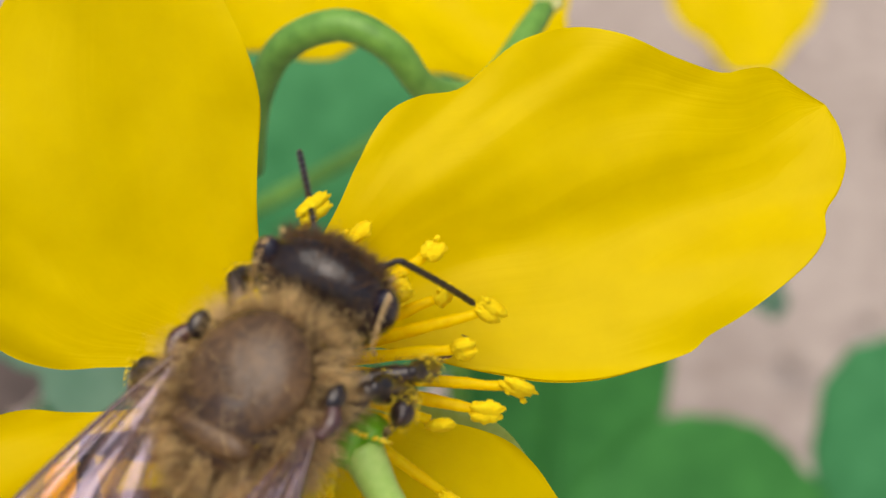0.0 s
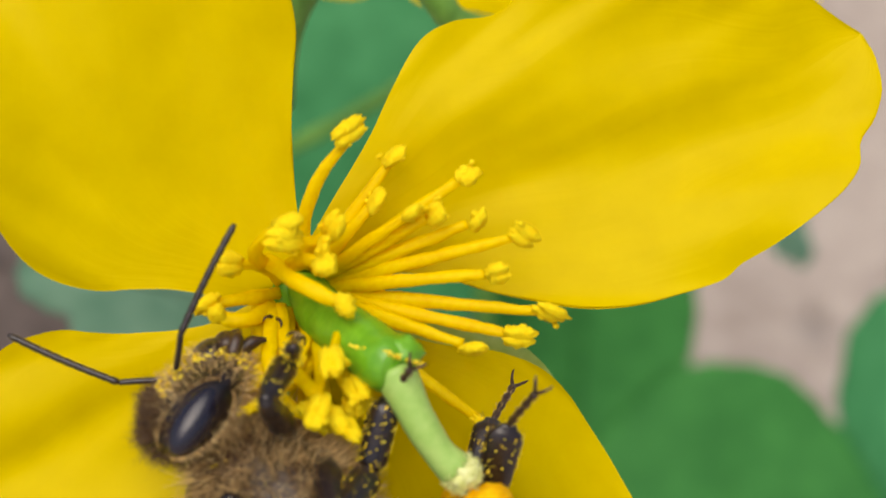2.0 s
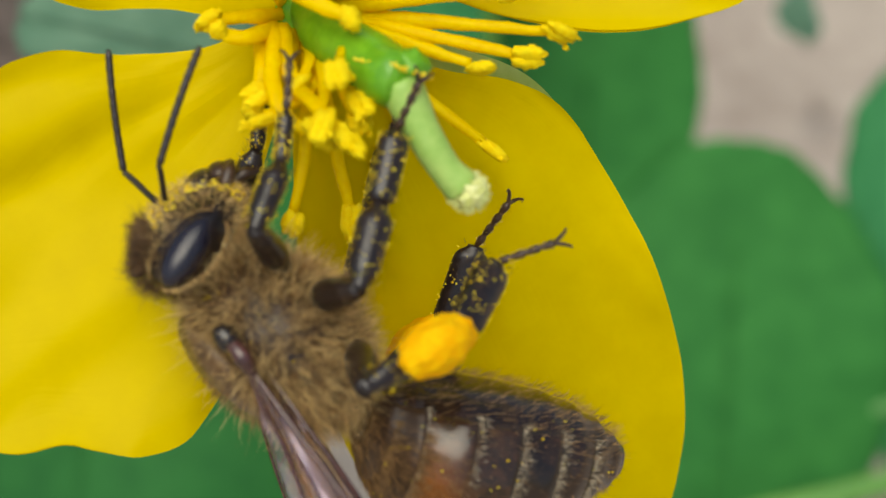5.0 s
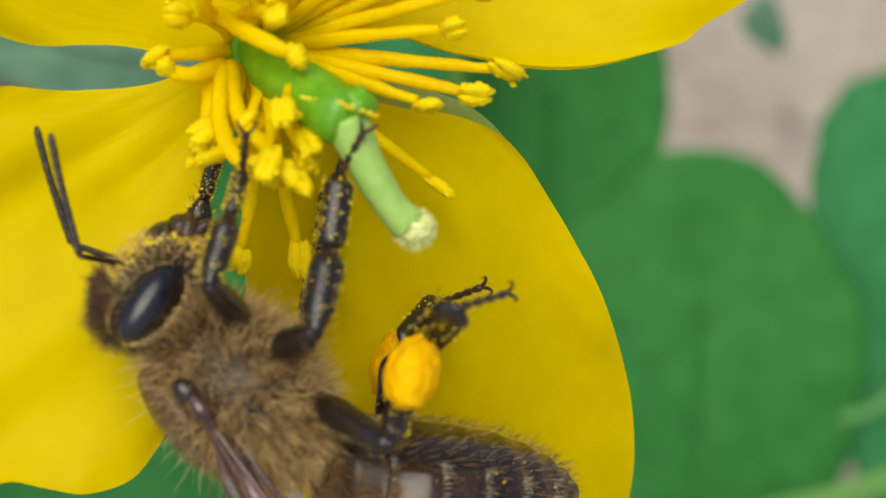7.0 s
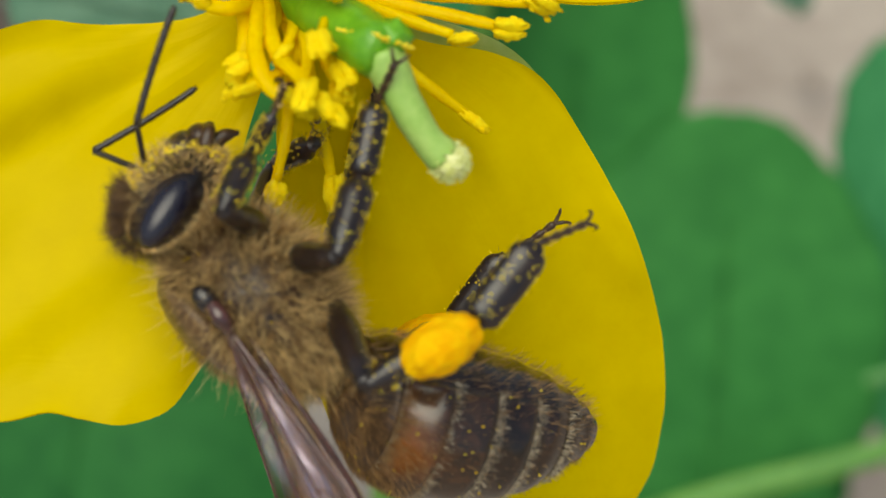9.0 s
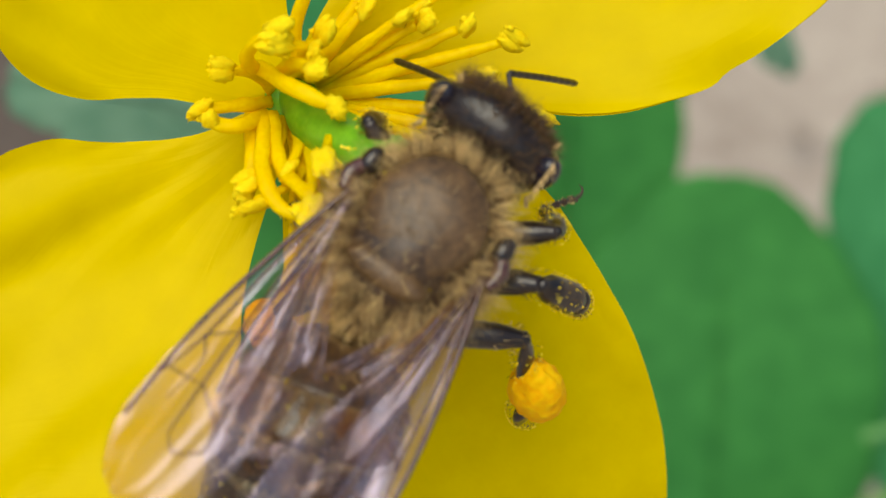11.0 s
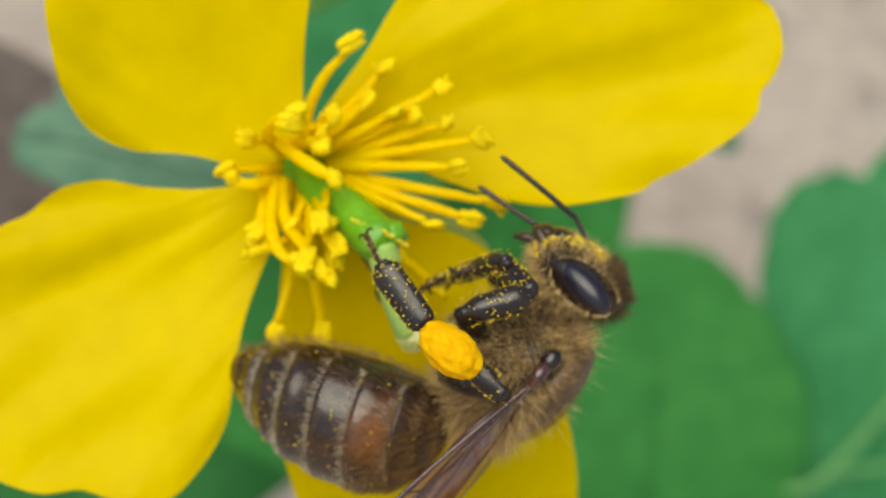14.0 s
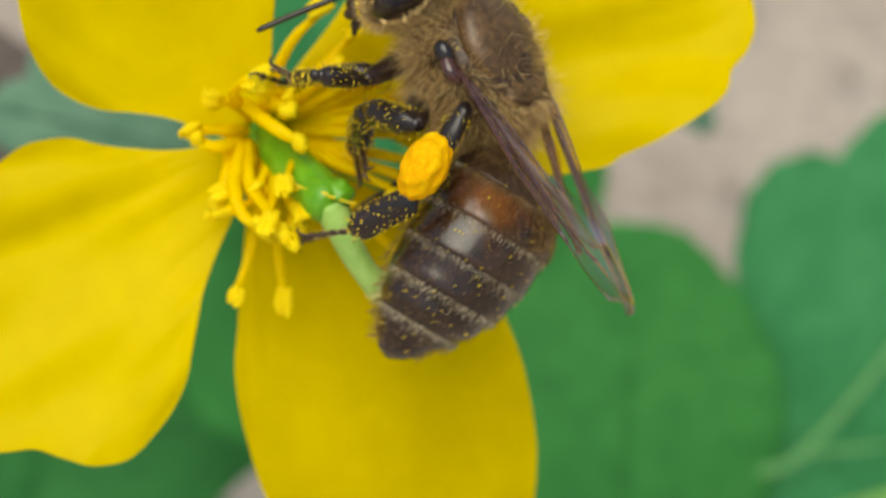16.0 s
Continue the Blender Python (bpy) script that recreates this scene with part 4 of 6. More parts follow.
def build_leg(name, side, hip, lengths, radii, seed):
    a, b, c, d = lengths
    hind = name == "hind_leg"
    thigh = part(name, rod([(-0.15, 0, 0), (a * 0.3, 0, 0.02), (a * 0.7, 0, 0), (a, 0, 0)], [radii[0] * 0.8, radii[0] * 1.15, radii[0], radii[0] * 0.62], 12), DARK, bee, "black hairy leg dusted with pollen")
    hair_mesh("leg_hair", leg_hair(a, radii[0], 120, seed, 0.3), FUR_DARK if not hind else FUR, thigh, seed)
    shin = part("tibia", rod([(-0.04, 0, 0), (b * 0.3, 0, 0), (b * 0.75, 0, 0), (b, 0, 0)], [radii[1] * 0.42, radii[1] * 0.9, radii[1] * (1.35 if hind else 1.0), radii[1] * 0.5], 12, flat=0.55 if hind else 0.9), DARK, thigh)
    hair_mesh("shin_hair", leg_hair(b, radii[1], 90, seed + 1, 0.22), FUR_DARK, thigh, seed + 1).parent = shin
    tagged(part("pollen_dust", grains(dust(b, radii[1] * 1.08, 120, seed), 0.010, 0.028, seed), POLLEN, shin), kind="stuff")
    foot = part("basitarsus", rod([(-0.03, 0, 0), (c * 0.15, 0, 0), (c * 0.8, 0, 0), (c, 0, 0)], [radii[2] * 0.42, radii[2] * 0.9, radii[2] * 0.95, radii[2] * 0.42], 12, flat=0.45 if hind else 0.8), DARK, thigh)
    hair_mesh("brush", leg_hair(c, radii[2] * 0.9, 120, seed + 2, 0.2), FUR_DARK, foot, seed + 2)
    tagged(part("pollen_dust", grains(dust(c, radii[2] * 1.0, 160, seed + 3), 0.010, 0.03, seed + 3), POLLEN, foot), kind="stuff")
    bm = tube(bmesh.new(), [(d * 0.82 * i / 16, 0, 0) for i in range(17)], [(0.055, 0.075, 0.09, 0.1)[i % 4] for i in range(17)], 8)
    for s in (1, -1):
        tube(bm, smooth_line([(d * 0.8, 0, 0), (d * 0.92, s * 0.10, 0.02), (d, s * 0.2, -0.08), (d * 0.98, s * 0.22, -0.2)], 4), [0.05, 0.05, 0.05, 0.05, 0.045, 0.04, 0.04, 0.035, 0.03, 0.03, 0.02, 0.015, 0.01], 6)
    toe = part("foot", bm, BROWN, thigh, "thin brown jointed foot with claws")
    hair_mesh("foot_hair", leg_hair(d * 0.8, 0.07, 80, seed + 4, 0.14), FUR, toe, seed + 4)
    load = None
    if hind:
        bm = blob((0.94, 0.60, 0.69), (b * 0.66, 0.0, 0.10 * side), rough=0.13, grain=3.0, rings=36, sides=48)
        load = part("pollen_load", bm, PACKED, thigh, "packed orange pollen ball")
    LEGS[(name, side)] = (Vector((hip[0], hip[1] * side, hip[2])), lengths, (thigh, shin, foot, toe, load))


def build_antenna(side):
    stem = part("antenna", rod([(0, 0, 0), (0.35, 0, 0.02), (0.9, 0, 0), (1.25, 0, 0)], [0.05, 0.075, 0.075, 0.07], 8), DARK, bee, "thin black elbowed antenna")
    xs = [i * 2.75 / 40 for i in range(41)]
    bm = tube(bmesh.new(), [(x, 0, 0.05 * math.sin(x)) for x in xs], [0.05 if i == 0 else (0.076 if i % 4 == 0 else 0.087) * (1 if i < 39 else 0.7) for i in range(41)], 8)
    whip = part("flagellum", bm, DARK, stem)
    return stem, whip


build_thorax()
head = build_head()
abdomen = build_abdomen()
WINGS = {}
for side in (1, -1):
    WINGS[("fore", side)] = build_wing("forewing", 8.6, 3.2, side, 3 + side)
    WINGS[("rear", side)] = build_wing("hindwing", 6.0, 2.5, side, 8 + side)
FEELERS = {side: build_antenna(side) for side in (1, -1)}
for k, (name, hip, lengths, radii) in enumerate(SPECS):
    for side in (1, -1):
        build_leg(name, side, hip, lengths, radii, 40 + k * 10 + side * 3)


# ---------------------------------------------------------------- how the bee moves
# stances are told in the flower's space, millimetres
STANCES, REACHES = [], {}


def stance(t, middle, ahead, back, face, crown, tail, spine, spread, sweep, lift):
    """Where the thorax is; which way it points and its back faces; the same for head and abdomen; the wings' spread."""
    STANCES.append((t, *middle, *ahead, *back, *face, *crown, *tail, *spine, *spread, *sweep, *lift))


def reach(limb, side, t, *joints):
    """Where the joints of a leg or antenna are at one time."""
    REACHES.setdefault((limb, side), []).append((t, *[v for j in joints for v in j]))


stance(0, (-0.11, -0.66, 4.8), (0.51, 0.85, -0.15), (-0.2, 0.25, 0.95), (0.41, 0.67, -0.62), (0.15, 0.6, 0.78), (0.45, 0.89, 0.1), (-0.25, 0.1, 0.96), (12, 12), (6, 6), (14, 14))
stance(0.5, (-2.74, -1.94, 4.6), (0.05, 1, 0), (-0.38, 0, 0.92), (0.05, 0.82, -0.57), (-0.3, 0.51, 0.81), (0.1, 0.99, 0.1), (-0.41, 0, 0.91), (18, 18), (6, 6), (14, 14))
stance(1, (-1.96, -5.92, 3.8), (-0.35, 0.94, 0), (-0.76, -0.25, 0.6), (-0.31, 0.95, 0.05), (-0.77, -0.31, 0.56), (-0.3, 0.95, 0), (-0.72, -0.2, 0.67), (16, 16), (8, 8), (30, 30))
stance(1.5, (-1.62, -3.77, 3.2), (-0.62, 0.78, 0), (-0.72, -0.6, 0.35), (-0.59, 0.79, 0.15), (-0.76, -0.61, 0.2), (-0.8, 0.6, 0), (-0.56, -0.77, 0.31), (16, 16), (10, 10), (30, 30))
stance(2, (-0.37, -4.94, 2.4), (-0.7, 0.71, 0), (-0.71, -0.7, 0.12), (-0.72, 0.68, 0.15), (-0.68, -0.72, 0.1), (-0.92, 0.36, 0.15), (-0.36, -0.92, 0.12), (12, 12), (10, 10), (50, 50))
stance(2.5, (-0.54, -5.92, 2.4), (-0.7, 0.71, 0), (-0.71, -0.7, 0.12), (-0.72, 0.68, 0.15), (-0.68, -0.72, 0.1), (-0.96, 0.22, 0.15), (-0.22, -0.97, 0.12), (12, 12), (10, 10), (50, 50))
stance(3, (-0.54, -6.42, 2.4), (-0.7, 0.71, 0), (-0.71, -0.7, 0.12), (-0.72, 0.68, 0.15), (-0.68, -0.72, 0.1), (-0.96, 0.09, 0.27), (-0.06, -0.99, 0.12), (12, 12), (10, 10), (50, 50))
stance(3.5, (-0.72, -6.88, 2.4), (-0.7, 0.71, 0), (-0.71, -0.7, 0.12), (-0.72, 0.68, 0.15), (-0.68, -0.72, 0.1), (-0.8, 0.3, 0.52), (-0.27, -0.96, 0.12), (12, 12), (10, 10), (50, 50))
stance(4.7, (-0.67, -7.49, 2.4), (-0.7, 0.71, 0), (-0.71, -0.7, 0.12), (-0.72, 0.68, 0.15), (-0.68, -0.72, 0.1), (-0.94, 0.22, 0.25), (-0.22, -0.97, 0.12), (12, 12), (10, 10), (50, 50))
stance(6, (-0.14, -7.49, 2.4), (-0.7, 0.71, 0), (-0.71, -0.7, 0.12), (-0.72, 0.68, 0.15), (-0.68, -0.72, 0.1), (-0.86, 0.25, 0.44), (-0.18, -0.98, 0.12), (12, 12), (10, 10), (50, 50))
stance(6.5, (-0.74, -7.88, 2.4), (-0.7, 0.71, 0), (-0.71, -0.7, 0.12), (-0.72, 0.68, 0.15), (-0.68, -0.72, 0.1), (-0.93, 0.11, 0.36), (-0.04, -0.99, 0.13), (12, 12), (10, 10), (50, 50))
stance(7, (-0.26, -7.86, 2.4), (-0.7, 0.71, 0), (-0.71, -0.7, 0.12), (-0.72, 0.68, 0.15), (-0.68, -0.72, 0.1), (-0.92, 0.19, 0.34), (-0.15, -0.98, 0.12), (12, 12), (10, 10), (50, 50))
stance(7.5, (-0.2, -7.26, 2.4), (-0.7, 0.71, 0), (-0.71, -0.7, 0.12), (-0.72, 0.68, 0.15), (-0.68, -0.72, 0.1), (-0.82, 0.42, 0.35), (-0.48, -0.87, 0.12), (12, 12), (10, 10), (50, 50))
stance(8, (-0.14, -7.36, 2.4), (-0.7, 0.71, 0), (-0.71, -0.7, 0.12), (-0.72, 0.68, 0.15), (-0.68, -0.72, 0.1), (-0.93, 0.36, -0.03), (-0.34, -0.93, 0.12), (12, 12), (10, 10), (50, 50))
stance(8.5, (-0.38, -7.43, 2.4), (-0.7, 0.71, 0), (-0.71, -0.7, 0.12), (-0.72, 0.68, 0.15), (-0.68, -0.72, 0.1), (-0.9, 0.43, 0.06), (-0.38, -0.92, 0.12), (12, 12), (10, 10), (50, 50))
stance(9, (-0.64, -7.35, 2.4), (-0.7, 0.71, 0), (-0.71, -0.7, 0.12), (-0.72, 0.68, 0.15), (-0.68, -0.72, 0.1), (-0.92, 0.26, 0.28), (-0.21, -0.97, 0.12), (12, 12), (10, 10), (50, 50))
stance(9.3, (-0.42, -7.16, 2.2), (-0.7, 0.71, 0), (-0.71, -0.7, 0.12), (-0.72, 0.68, 0.15), (-0.68, -0.72, 0.1), (-0.88, 0.41, 0.24), (-0.25, -0.96, 0.12), (12, 12), (10, 10), (50, 50))
stance(10.3, (1.81, -4.8, 4), (-0.15, 0.98, 0.1), (-0.62, -0.2, 0.75), (-0.1, 0.99, 0), (-0.62, -0.1, 0.78), (-0.2, 0.97, 0.1), (-0.6, -0.2, 0.77), (14, 14), (8, 8), (14, 14))
stance(11.3, (3.31, -2.69, 5), (0.74, 0.61, -0.29), (0.15, 0.2, 0.97), (0.66, 0.5, -0.55), (0.42, 0.36, 0.83), (0.5, 0.86, 0.1), (-0.05, 0, 1), (6, 8), (4, 4), (14, 14))
stance(11.5, (4.16, -1.71, 5), (0.55, 0.78, -0.28), (0.12, 0.22, 0.97), (0.48, 0.66, -0.58), (0.31, 0.47, 0.83), (0.42, 0.9, 0.1), (-0.05, 0, 1), (9, 2), (4, 4), (14, 14))
stance(12, (3.44, -1.38, 5), (0.22, 0.93, -0.28), (0, 0.28, 0.96), (0.16, 0.78, -0.6), (0.1, 0.61, 0.79), (0.3, 0.95, 0.1), (-0.08, 0, 1), (4, 1), (4, 4), (14, 14))
stance(12.5, (3.64, -1.46, 5), (0.03, 0.95, -0.3), (0, 0.3, 0.95), (0.02, 0.77, -0.64), (0, 0.64, 0.77), (0, 0.99, 0.1), (0, 0, 1), (8, 8), (4, 4), (14, 14))
stance(12.8, (4.81, -0.56, 5), (0.25, 0.93, -0.26), (0.18, 0.2, 0.96), (0.22, 0.78, -0.58), (0.21, 0.52, 0.83), (0.3, 0.95, 0.1), (0.1, 0, 1), (14, 12), (4, 4), (14, 14))
stance(13, (5.64, -2.68, 4.9), (0.47, 0.88, -0.05), (0.28, -0.1, 0.95), (0.46, 0.73, -0.51), (0.46, 0.36, 0.81), (0.52, 0.85, 0.1), (0.25, -0.1, 0.96), (16, 10), (4, 4), (14, 14))
stance(13.25, (6.45, -2.32, 4.7), (0.3, 0.95, 0), (0.73, -0.15, 0.67), (0.42, 0.91, -0.05), (0.76, -0.25, 0.6), (0.61, 0.79, 0.05), (0.57, -0.36, 0.74), (12, 6), (2, 2), (30, 20))
stance(13.5, (6.77, -2.7, 4.6), (0.2, 0.98, 0), (0.93, -0.15, 0.33), (0.25, 0.96, 0.1), (0.94, -0.28, 0.2), (0.84, 0.54, 0.05), (0.51, -0.76, 0.41), (8, 6), (0, 0), (26, 30))
stance(14, (6.74, -5.03, 4.6), (0.58, 0.81, 0.05), (0.8, -0.56, 0.22), (0.5, 0.86, 0.1), (0.86, -0.5, 0.1), (0.94, -0.13, 0.31), (-0.3, -0.91, 0.3), (8, 6), (-6, -6), (28, 30))
stance(14.5, (7.05, -5.26, 4.6), (0.6, 0.8, 0.05), (0.78, -0.58, 0.25), (0.42, 0.9, 0.1), (0.9, -0.42, 0.1), (0.96, -0.2, 0.18), (-0.25, -0.92, 0.29), (8, 6), (-6, -6), (26, 30))
stance(15, (7.22, -3.43, 4.6), (0.12, 0.99, 0.05), (0.97, -0.12, 0.22), (0.05, 1, 0.05), (0.99, -0.05, 0.15), (0.94, 0.28, 0.2), (0.28, -0.93, 0.22), (6, 4), (0, 0), (20, 30))
stance(15.5, (6.58, -1.45, 4.6), (-0.4, 0.91, 0.05), (0.81, 0.3, 0.51), (-0.3, 0.95, 0.1), (0.95, 0.3, 0.1), (0.95, 0.31, 0.03), (0.2, -0.88, 0.43), (3, -8), (2, 2), (22, 34))
stance(16, (5.6, 2.35, 4.7), (-0.62, 0.78, 0.05), (0.6, 0.42, 0.68), (-0.77, 0.62, 0.15), (0.61, 0.69, 0.4), (0.39, 0.92, 0), (0.73, -0.4, 0.56), (40, -8), (27, -6), (-10, 43))
reach("front_leg", -1, 0, (3.08, -0.11, 4), (3.78, -0.02, 2.84), (3.87, 0.01, 2), (4, 0.13, 1.14))
reach("front_leg", -1, 0.5, (0.59, 1.05, 4.50), (1.00, 0.75, 3.20), (1.31, 0.35, 2.30), (1.49, -0.01, 1.20))
reach("front_leg", -1, 1, (-0.92, -2.58, 4.65), (-0.38, -1.96, 3.15), (0.29, -1.52, 4), (0.76, -1.35, 2.75))
reach("front_leg", -1, 1.5, (-1.99, -2.21, 1.95), (-1.27, -1.11, 3.05), (-0.23, -0.84, 3.45), (0.62, -0.37, 4.4))
reach("front_leg", -1, 2, (-0.6, -2.38, 4.85), (-0.14, -1.52, 3.5), (-0.01, -1.22, 4.6), (0.07, -0.99, 3.25))
reach("front_leg", -1, 2.5, (-1.33, -3.59, 4.75), (-0.72, -2.44, 3.65), (-0.5, -1.91, 4.65), (-0.43, -1.44, 3.4))
reach("front_leg", -1, 3, (-1.43, -4.11, 4.7), (-0.89, -3.02, 3.5), (-0.62, -2.19, 4.25), (-0.48, -1.47, 3.1))
reach("front_leg", -1, 3.5, (-1.28, -4.74, 4.9), (-0.66, -3.31, 4.2), (-0.57, -2.49, 3.4), (-0.45, -1.74, 4.5))
reach("front_leg", -1, 6, (-0.68, -4.9, 4.75), (-0.25, -3.6, 3.75), (-0.11, -2.56, 4.2), (-0.07, -1.52, 3.35))
reach("front_leg", -1, 6.5, (-0.68, -4.7, 4.45), (-0.35, -3.47, 3.35), (-0.08, -2.48, 3.9), (0.07, -1.67, 4.95))
reach("front_leg", -1, 7, (-0.71, -5.27, 4.8), (-0.3, -3.79, 4.05), (-0.06, -2.82, 3.5), (0.07, -1.9, 4.45))
reach("front_leg", -1, 7.5, (-0.79, -5.14, 4.9), (-0.5, -3.99, 3.7), (-0.19, -2.87, 3.8), (0.01, -1.9, 4.7))
reach("front_leg", -1, 8, (-0.85, -5.12, 4.8), (-0.42, -3.82, 3.8), (-0.03, -2.82, 4.2), (0.13, -2.01, 3.15))
reach("front_leg", -1, 8.5, (-1.02, -5.3, 4.9), (-0.6, -3.99, 3.9), (-0.03, -3.05, 4.25), (0.17, -2.24, 3.2))
reach("front_leg", -1, 9, (-1.19, -5.19, 4.9), (-0.65, -3.98, 3.85), (-0.14, -3.1, 4.4), (0.09, -2.35, 3.3))
reach("front_leg", -1, 10.3, (3.91, -2.31, 4.73), (4.73, -1.51, 4.01), (5.05, -1.18, 3.29), (5.35, -0.76, 2.59))
reach("front_leg", -1, 11.3, (6.15, -3.28, 3.35), (6.5, -3.34, 2.04), (6.37, -3.25, 1.2), (6.32, -3.09, 0.34))
reach("front_leg", -1, 12, (6.07, -0.14, 3.37), (6.39, 0.04, 2.06), (6.24, 0.03, 1.23), (6.11, 0.13, 0.37))
reach("front_leg", -1, 12.5, (5.9, 0.21, 3.21), (6.12, 0.42, 1.89), (5.93, 0.37, 1.07), (5.74, 0.43, 0.21))
reach("front_leg", -1, 13, (8.17, -1.64, 3), (8.28, -1.09, 1.76), (7.98, -0.74, 1.05), (7.73, -0.31, 0.33))
reach("front_leg", -1, 13.5, (5.45, 0.12, 2.4), (3.86, 0.29, 3), (2.92, -0.1, 2.5), (2.11, -0.02, 3.6))
reach("front_leg", -1, 14, (6.01, -2.29, 2.1), (4.83, -2.71, 3.25), (4.24, -3, 2.3), (3.67, -3.38, 3.45))
reach("front_leg", -1, 14.5, (5.97, -3.04, 2), (7.16, -1.81, 2.3), (5.99, -1.61, 2.35), (4.95, -2.24, 2.9))
reach("front_leg", -1, 15, (4.93, -2.04, 2.2), (3.88, -2, 3.55), (3.38, -1.76, 2.55), (2.93, -1.52, 3.8))
reach("front_leg", -1, 15.5, (4.18, -0.96, 1.95), (2.7, -1.04, 2.8), (2.09, -1.37, 1.9), (1.73, -1.79, 3.15))
reach("front_leg", -1, 16, (2.32, 1.51, 2.85), (0.79, 1.47, 2.75), (0.24, 1.3, 2.55), (-0.38, 1.43, 3.75))
reach("middle_leg", -1, 0, (2.46, -0.37, 4.95), (3.26, -0.5, 3.1), (3.09, -1.05, 4.7), (2.57, -1.63, 3.5))
reach("middle_leg", -1, 0.5, (-0.1, -2.11, 5.5), (1.27, -1.77, 4.1), (1.83, -2.37, 2.6), (2.33, -2.27, 3.95))
reach("middle_leg", -1, 1, (1.8, -3.42, 3.95), (2.3, -2.36, 4.55), (2.58, -1.99, 2.9), (2.94, -1.27, 4.1))
reach("middle_leg", -1, 1.5, (0.47, -3.67, 5.4), (0.92, -3.38, 3.45), (1.93, -2.41, 4.45), (2.57, -1.67, 3.4))
reach("middle_leg", -1, 2, (1.02, -4.99, 5), (1.69, -4.05, 3.4), (2.12, -2.26, 3.5), (2.68, -1.55, 4.5))
reach("middle_leg", -1, 2.5, (0.84, -5.63, 5.2), (1.72, -4.13, 4.2), (2.24, -2.73, 3.4), (2.66, -1.75, 4.4))
reach("middle_leg", -1, 3, (0.92, -5.9, 5.25), (1.75, -4.24, 4.5), (2.26, -2.64, 4.3), (2.83, -1.67, 3.4))
reach("middle_leg", -1, 3.5, (1.09, -5.99, 5.2), (1.76, -4.25, 4.45), (2.19, -2.64, 4.15), (2.73, -1.51, 3.45))
reach("middle_leg", -1, 6, (1.55, -6.19, 5.25), (1.8, -4.48, 4.25), (2.11, -2.91, 3.7), (2.56, -1.85, 4.6))
reach("middle_leg", -1, 6.5, (1.52, -6.26, 4.85), (1.96, -4.43, 4.15), (2.19, -2.9, 3.45), (2.64, -1.86, 4.35))
reach("middle_leg", -1, 7, (1.57, -6.23, 5.15), (1.88, -4.53, 4.15), (2.08, -2.92, 3.65), (2.67, -1.78, 4.35))
reach("middle_leg", -1, 7.5, (1.6, -6.21, 5.25), (1.77, -4.57, 4.1), (2.11, -2.91, 4), (2.71, -1.79, 3.3))
reach("middle_leg", -1, 8, (1.44, -6.18, 5.3), (1.75, -4.45, 4.35), (2.07, -2.8, 4.05), (2.58, -1.83, 3.1))
reach("middle_leg", -1, 8.5, (1.48, -6.13, 5.2), (1.77, -4.52, 4.05), (2.08, -2.84, 4), (2.54, -1.76, 4.85))
reach("middle_leg", -1, 9, (1.28, -6.12, 5.15), (1.78, -4.43, 4.2), (2.1, -2.82, 3.75), (2.56, -1.78, 4.65))
reach("middle_leg", -1, 10.3, (4.9, -4.73, 4.99), (6.42, -4.9, 3.98), (7.09, -4.69, 2.86), (7.46, -4.33, 1.93))
reach("middle_leg", -1, 11.5, (6.64, -4.04, 4), (6.35, -4.53, 2.1), (6.26, -4.93, 0.45), (5.86, -5.1, 1.8))
reach("middle_leg", -1, 12, (5.89, -3.09, 4.8), (5.32, -3.53, 2.95), (5.06, -3.91, 1.3), (4.9, -4.28, -0.1))
reach("middle_leg", -1, 12.5, (5.75, 0.01, 3.6), (5.76, -0.78, 1.75), (5.5, -1.37, 0.2), (5.12, -1.64, 1.55))
reach("middle_leg", -1, 13, (7.66, -4.21, 2.88), (7.36, -4.72, 1.14), (6.83, -4.5, -0.04), (6.39, -4.09, -0.92))
reach("middle_leg", -1, 13.5, (5.75, -2.41, 1.05), (3.7, -2.16, 1.2), (2.32, -2.2, 2.1), (1.39, -1.84, 3.15))
reach("middle_leg", -1, 14, (5.04, -4.03, 1.4), (7.13, -3.29, 1.85), (5.89, -2.41, 2.75), (4.56, -2.99, 2.6))
reach("middle_leg", -1, 14.5, (6.61, -4.89, 1.2), (4.97, -4.05, 2), (4.01, -3.74, 3.35), (3.45, -2.68, 2.55))
reach("middle_leg", -1, 15, (6.59, -2.79, 1.25), (4.74, -2.36, 1.9), (3.44, -2.03, 2.95), (2.77, -1.38, 1.85))
reach("middle_leg", -1, 15.5, (4.83, -2.71, 1.65), (2.92, -2.18, 1.95), (2.3, -1.84, 3.5), (2.05, -1.38, 2.15))
reach("middle_leg", -1, 16, (4.27, 0.48, 1.8), (2.68, 0.64, 3), (2.72, -0.38, 1.65), (2.96, -1.19, 2.8))
reach("hind_leg", -1, 0, (1.42, -4.27, 4.8), (1.01, -6.15, 3.47), (0.59, -6.96, 2.14), (0.44, -7.54, 1.01))
reach("hind_leg", -1, 0.5, (0.32, -4.4, 4.5), (0.98, -6.03, 2.97), (1.11, -6.74, 1.52), (1.36, -7.15, 0.34))
reach("hind_leg", -1, 1, (3.07, -3.92, 4), (3.83, -2.67, 4), (4.06, -2.47, 1.9), (4.17, -1.89, 3.5))
reach("hind_leg", -1, 1.5, (1.92, -4.58, 5.85), (3.21, -3.75, 3.55), (3.99, -2.95, 5.4), (4.71, -1.93, 4.25))
reach("hind_leg", -1, 2, (3.49, -5.85, 4.9), (4.37, -4.91, 2.5), (4.81, -3.02, 3.4), (5.45, -2.05, 4.65))
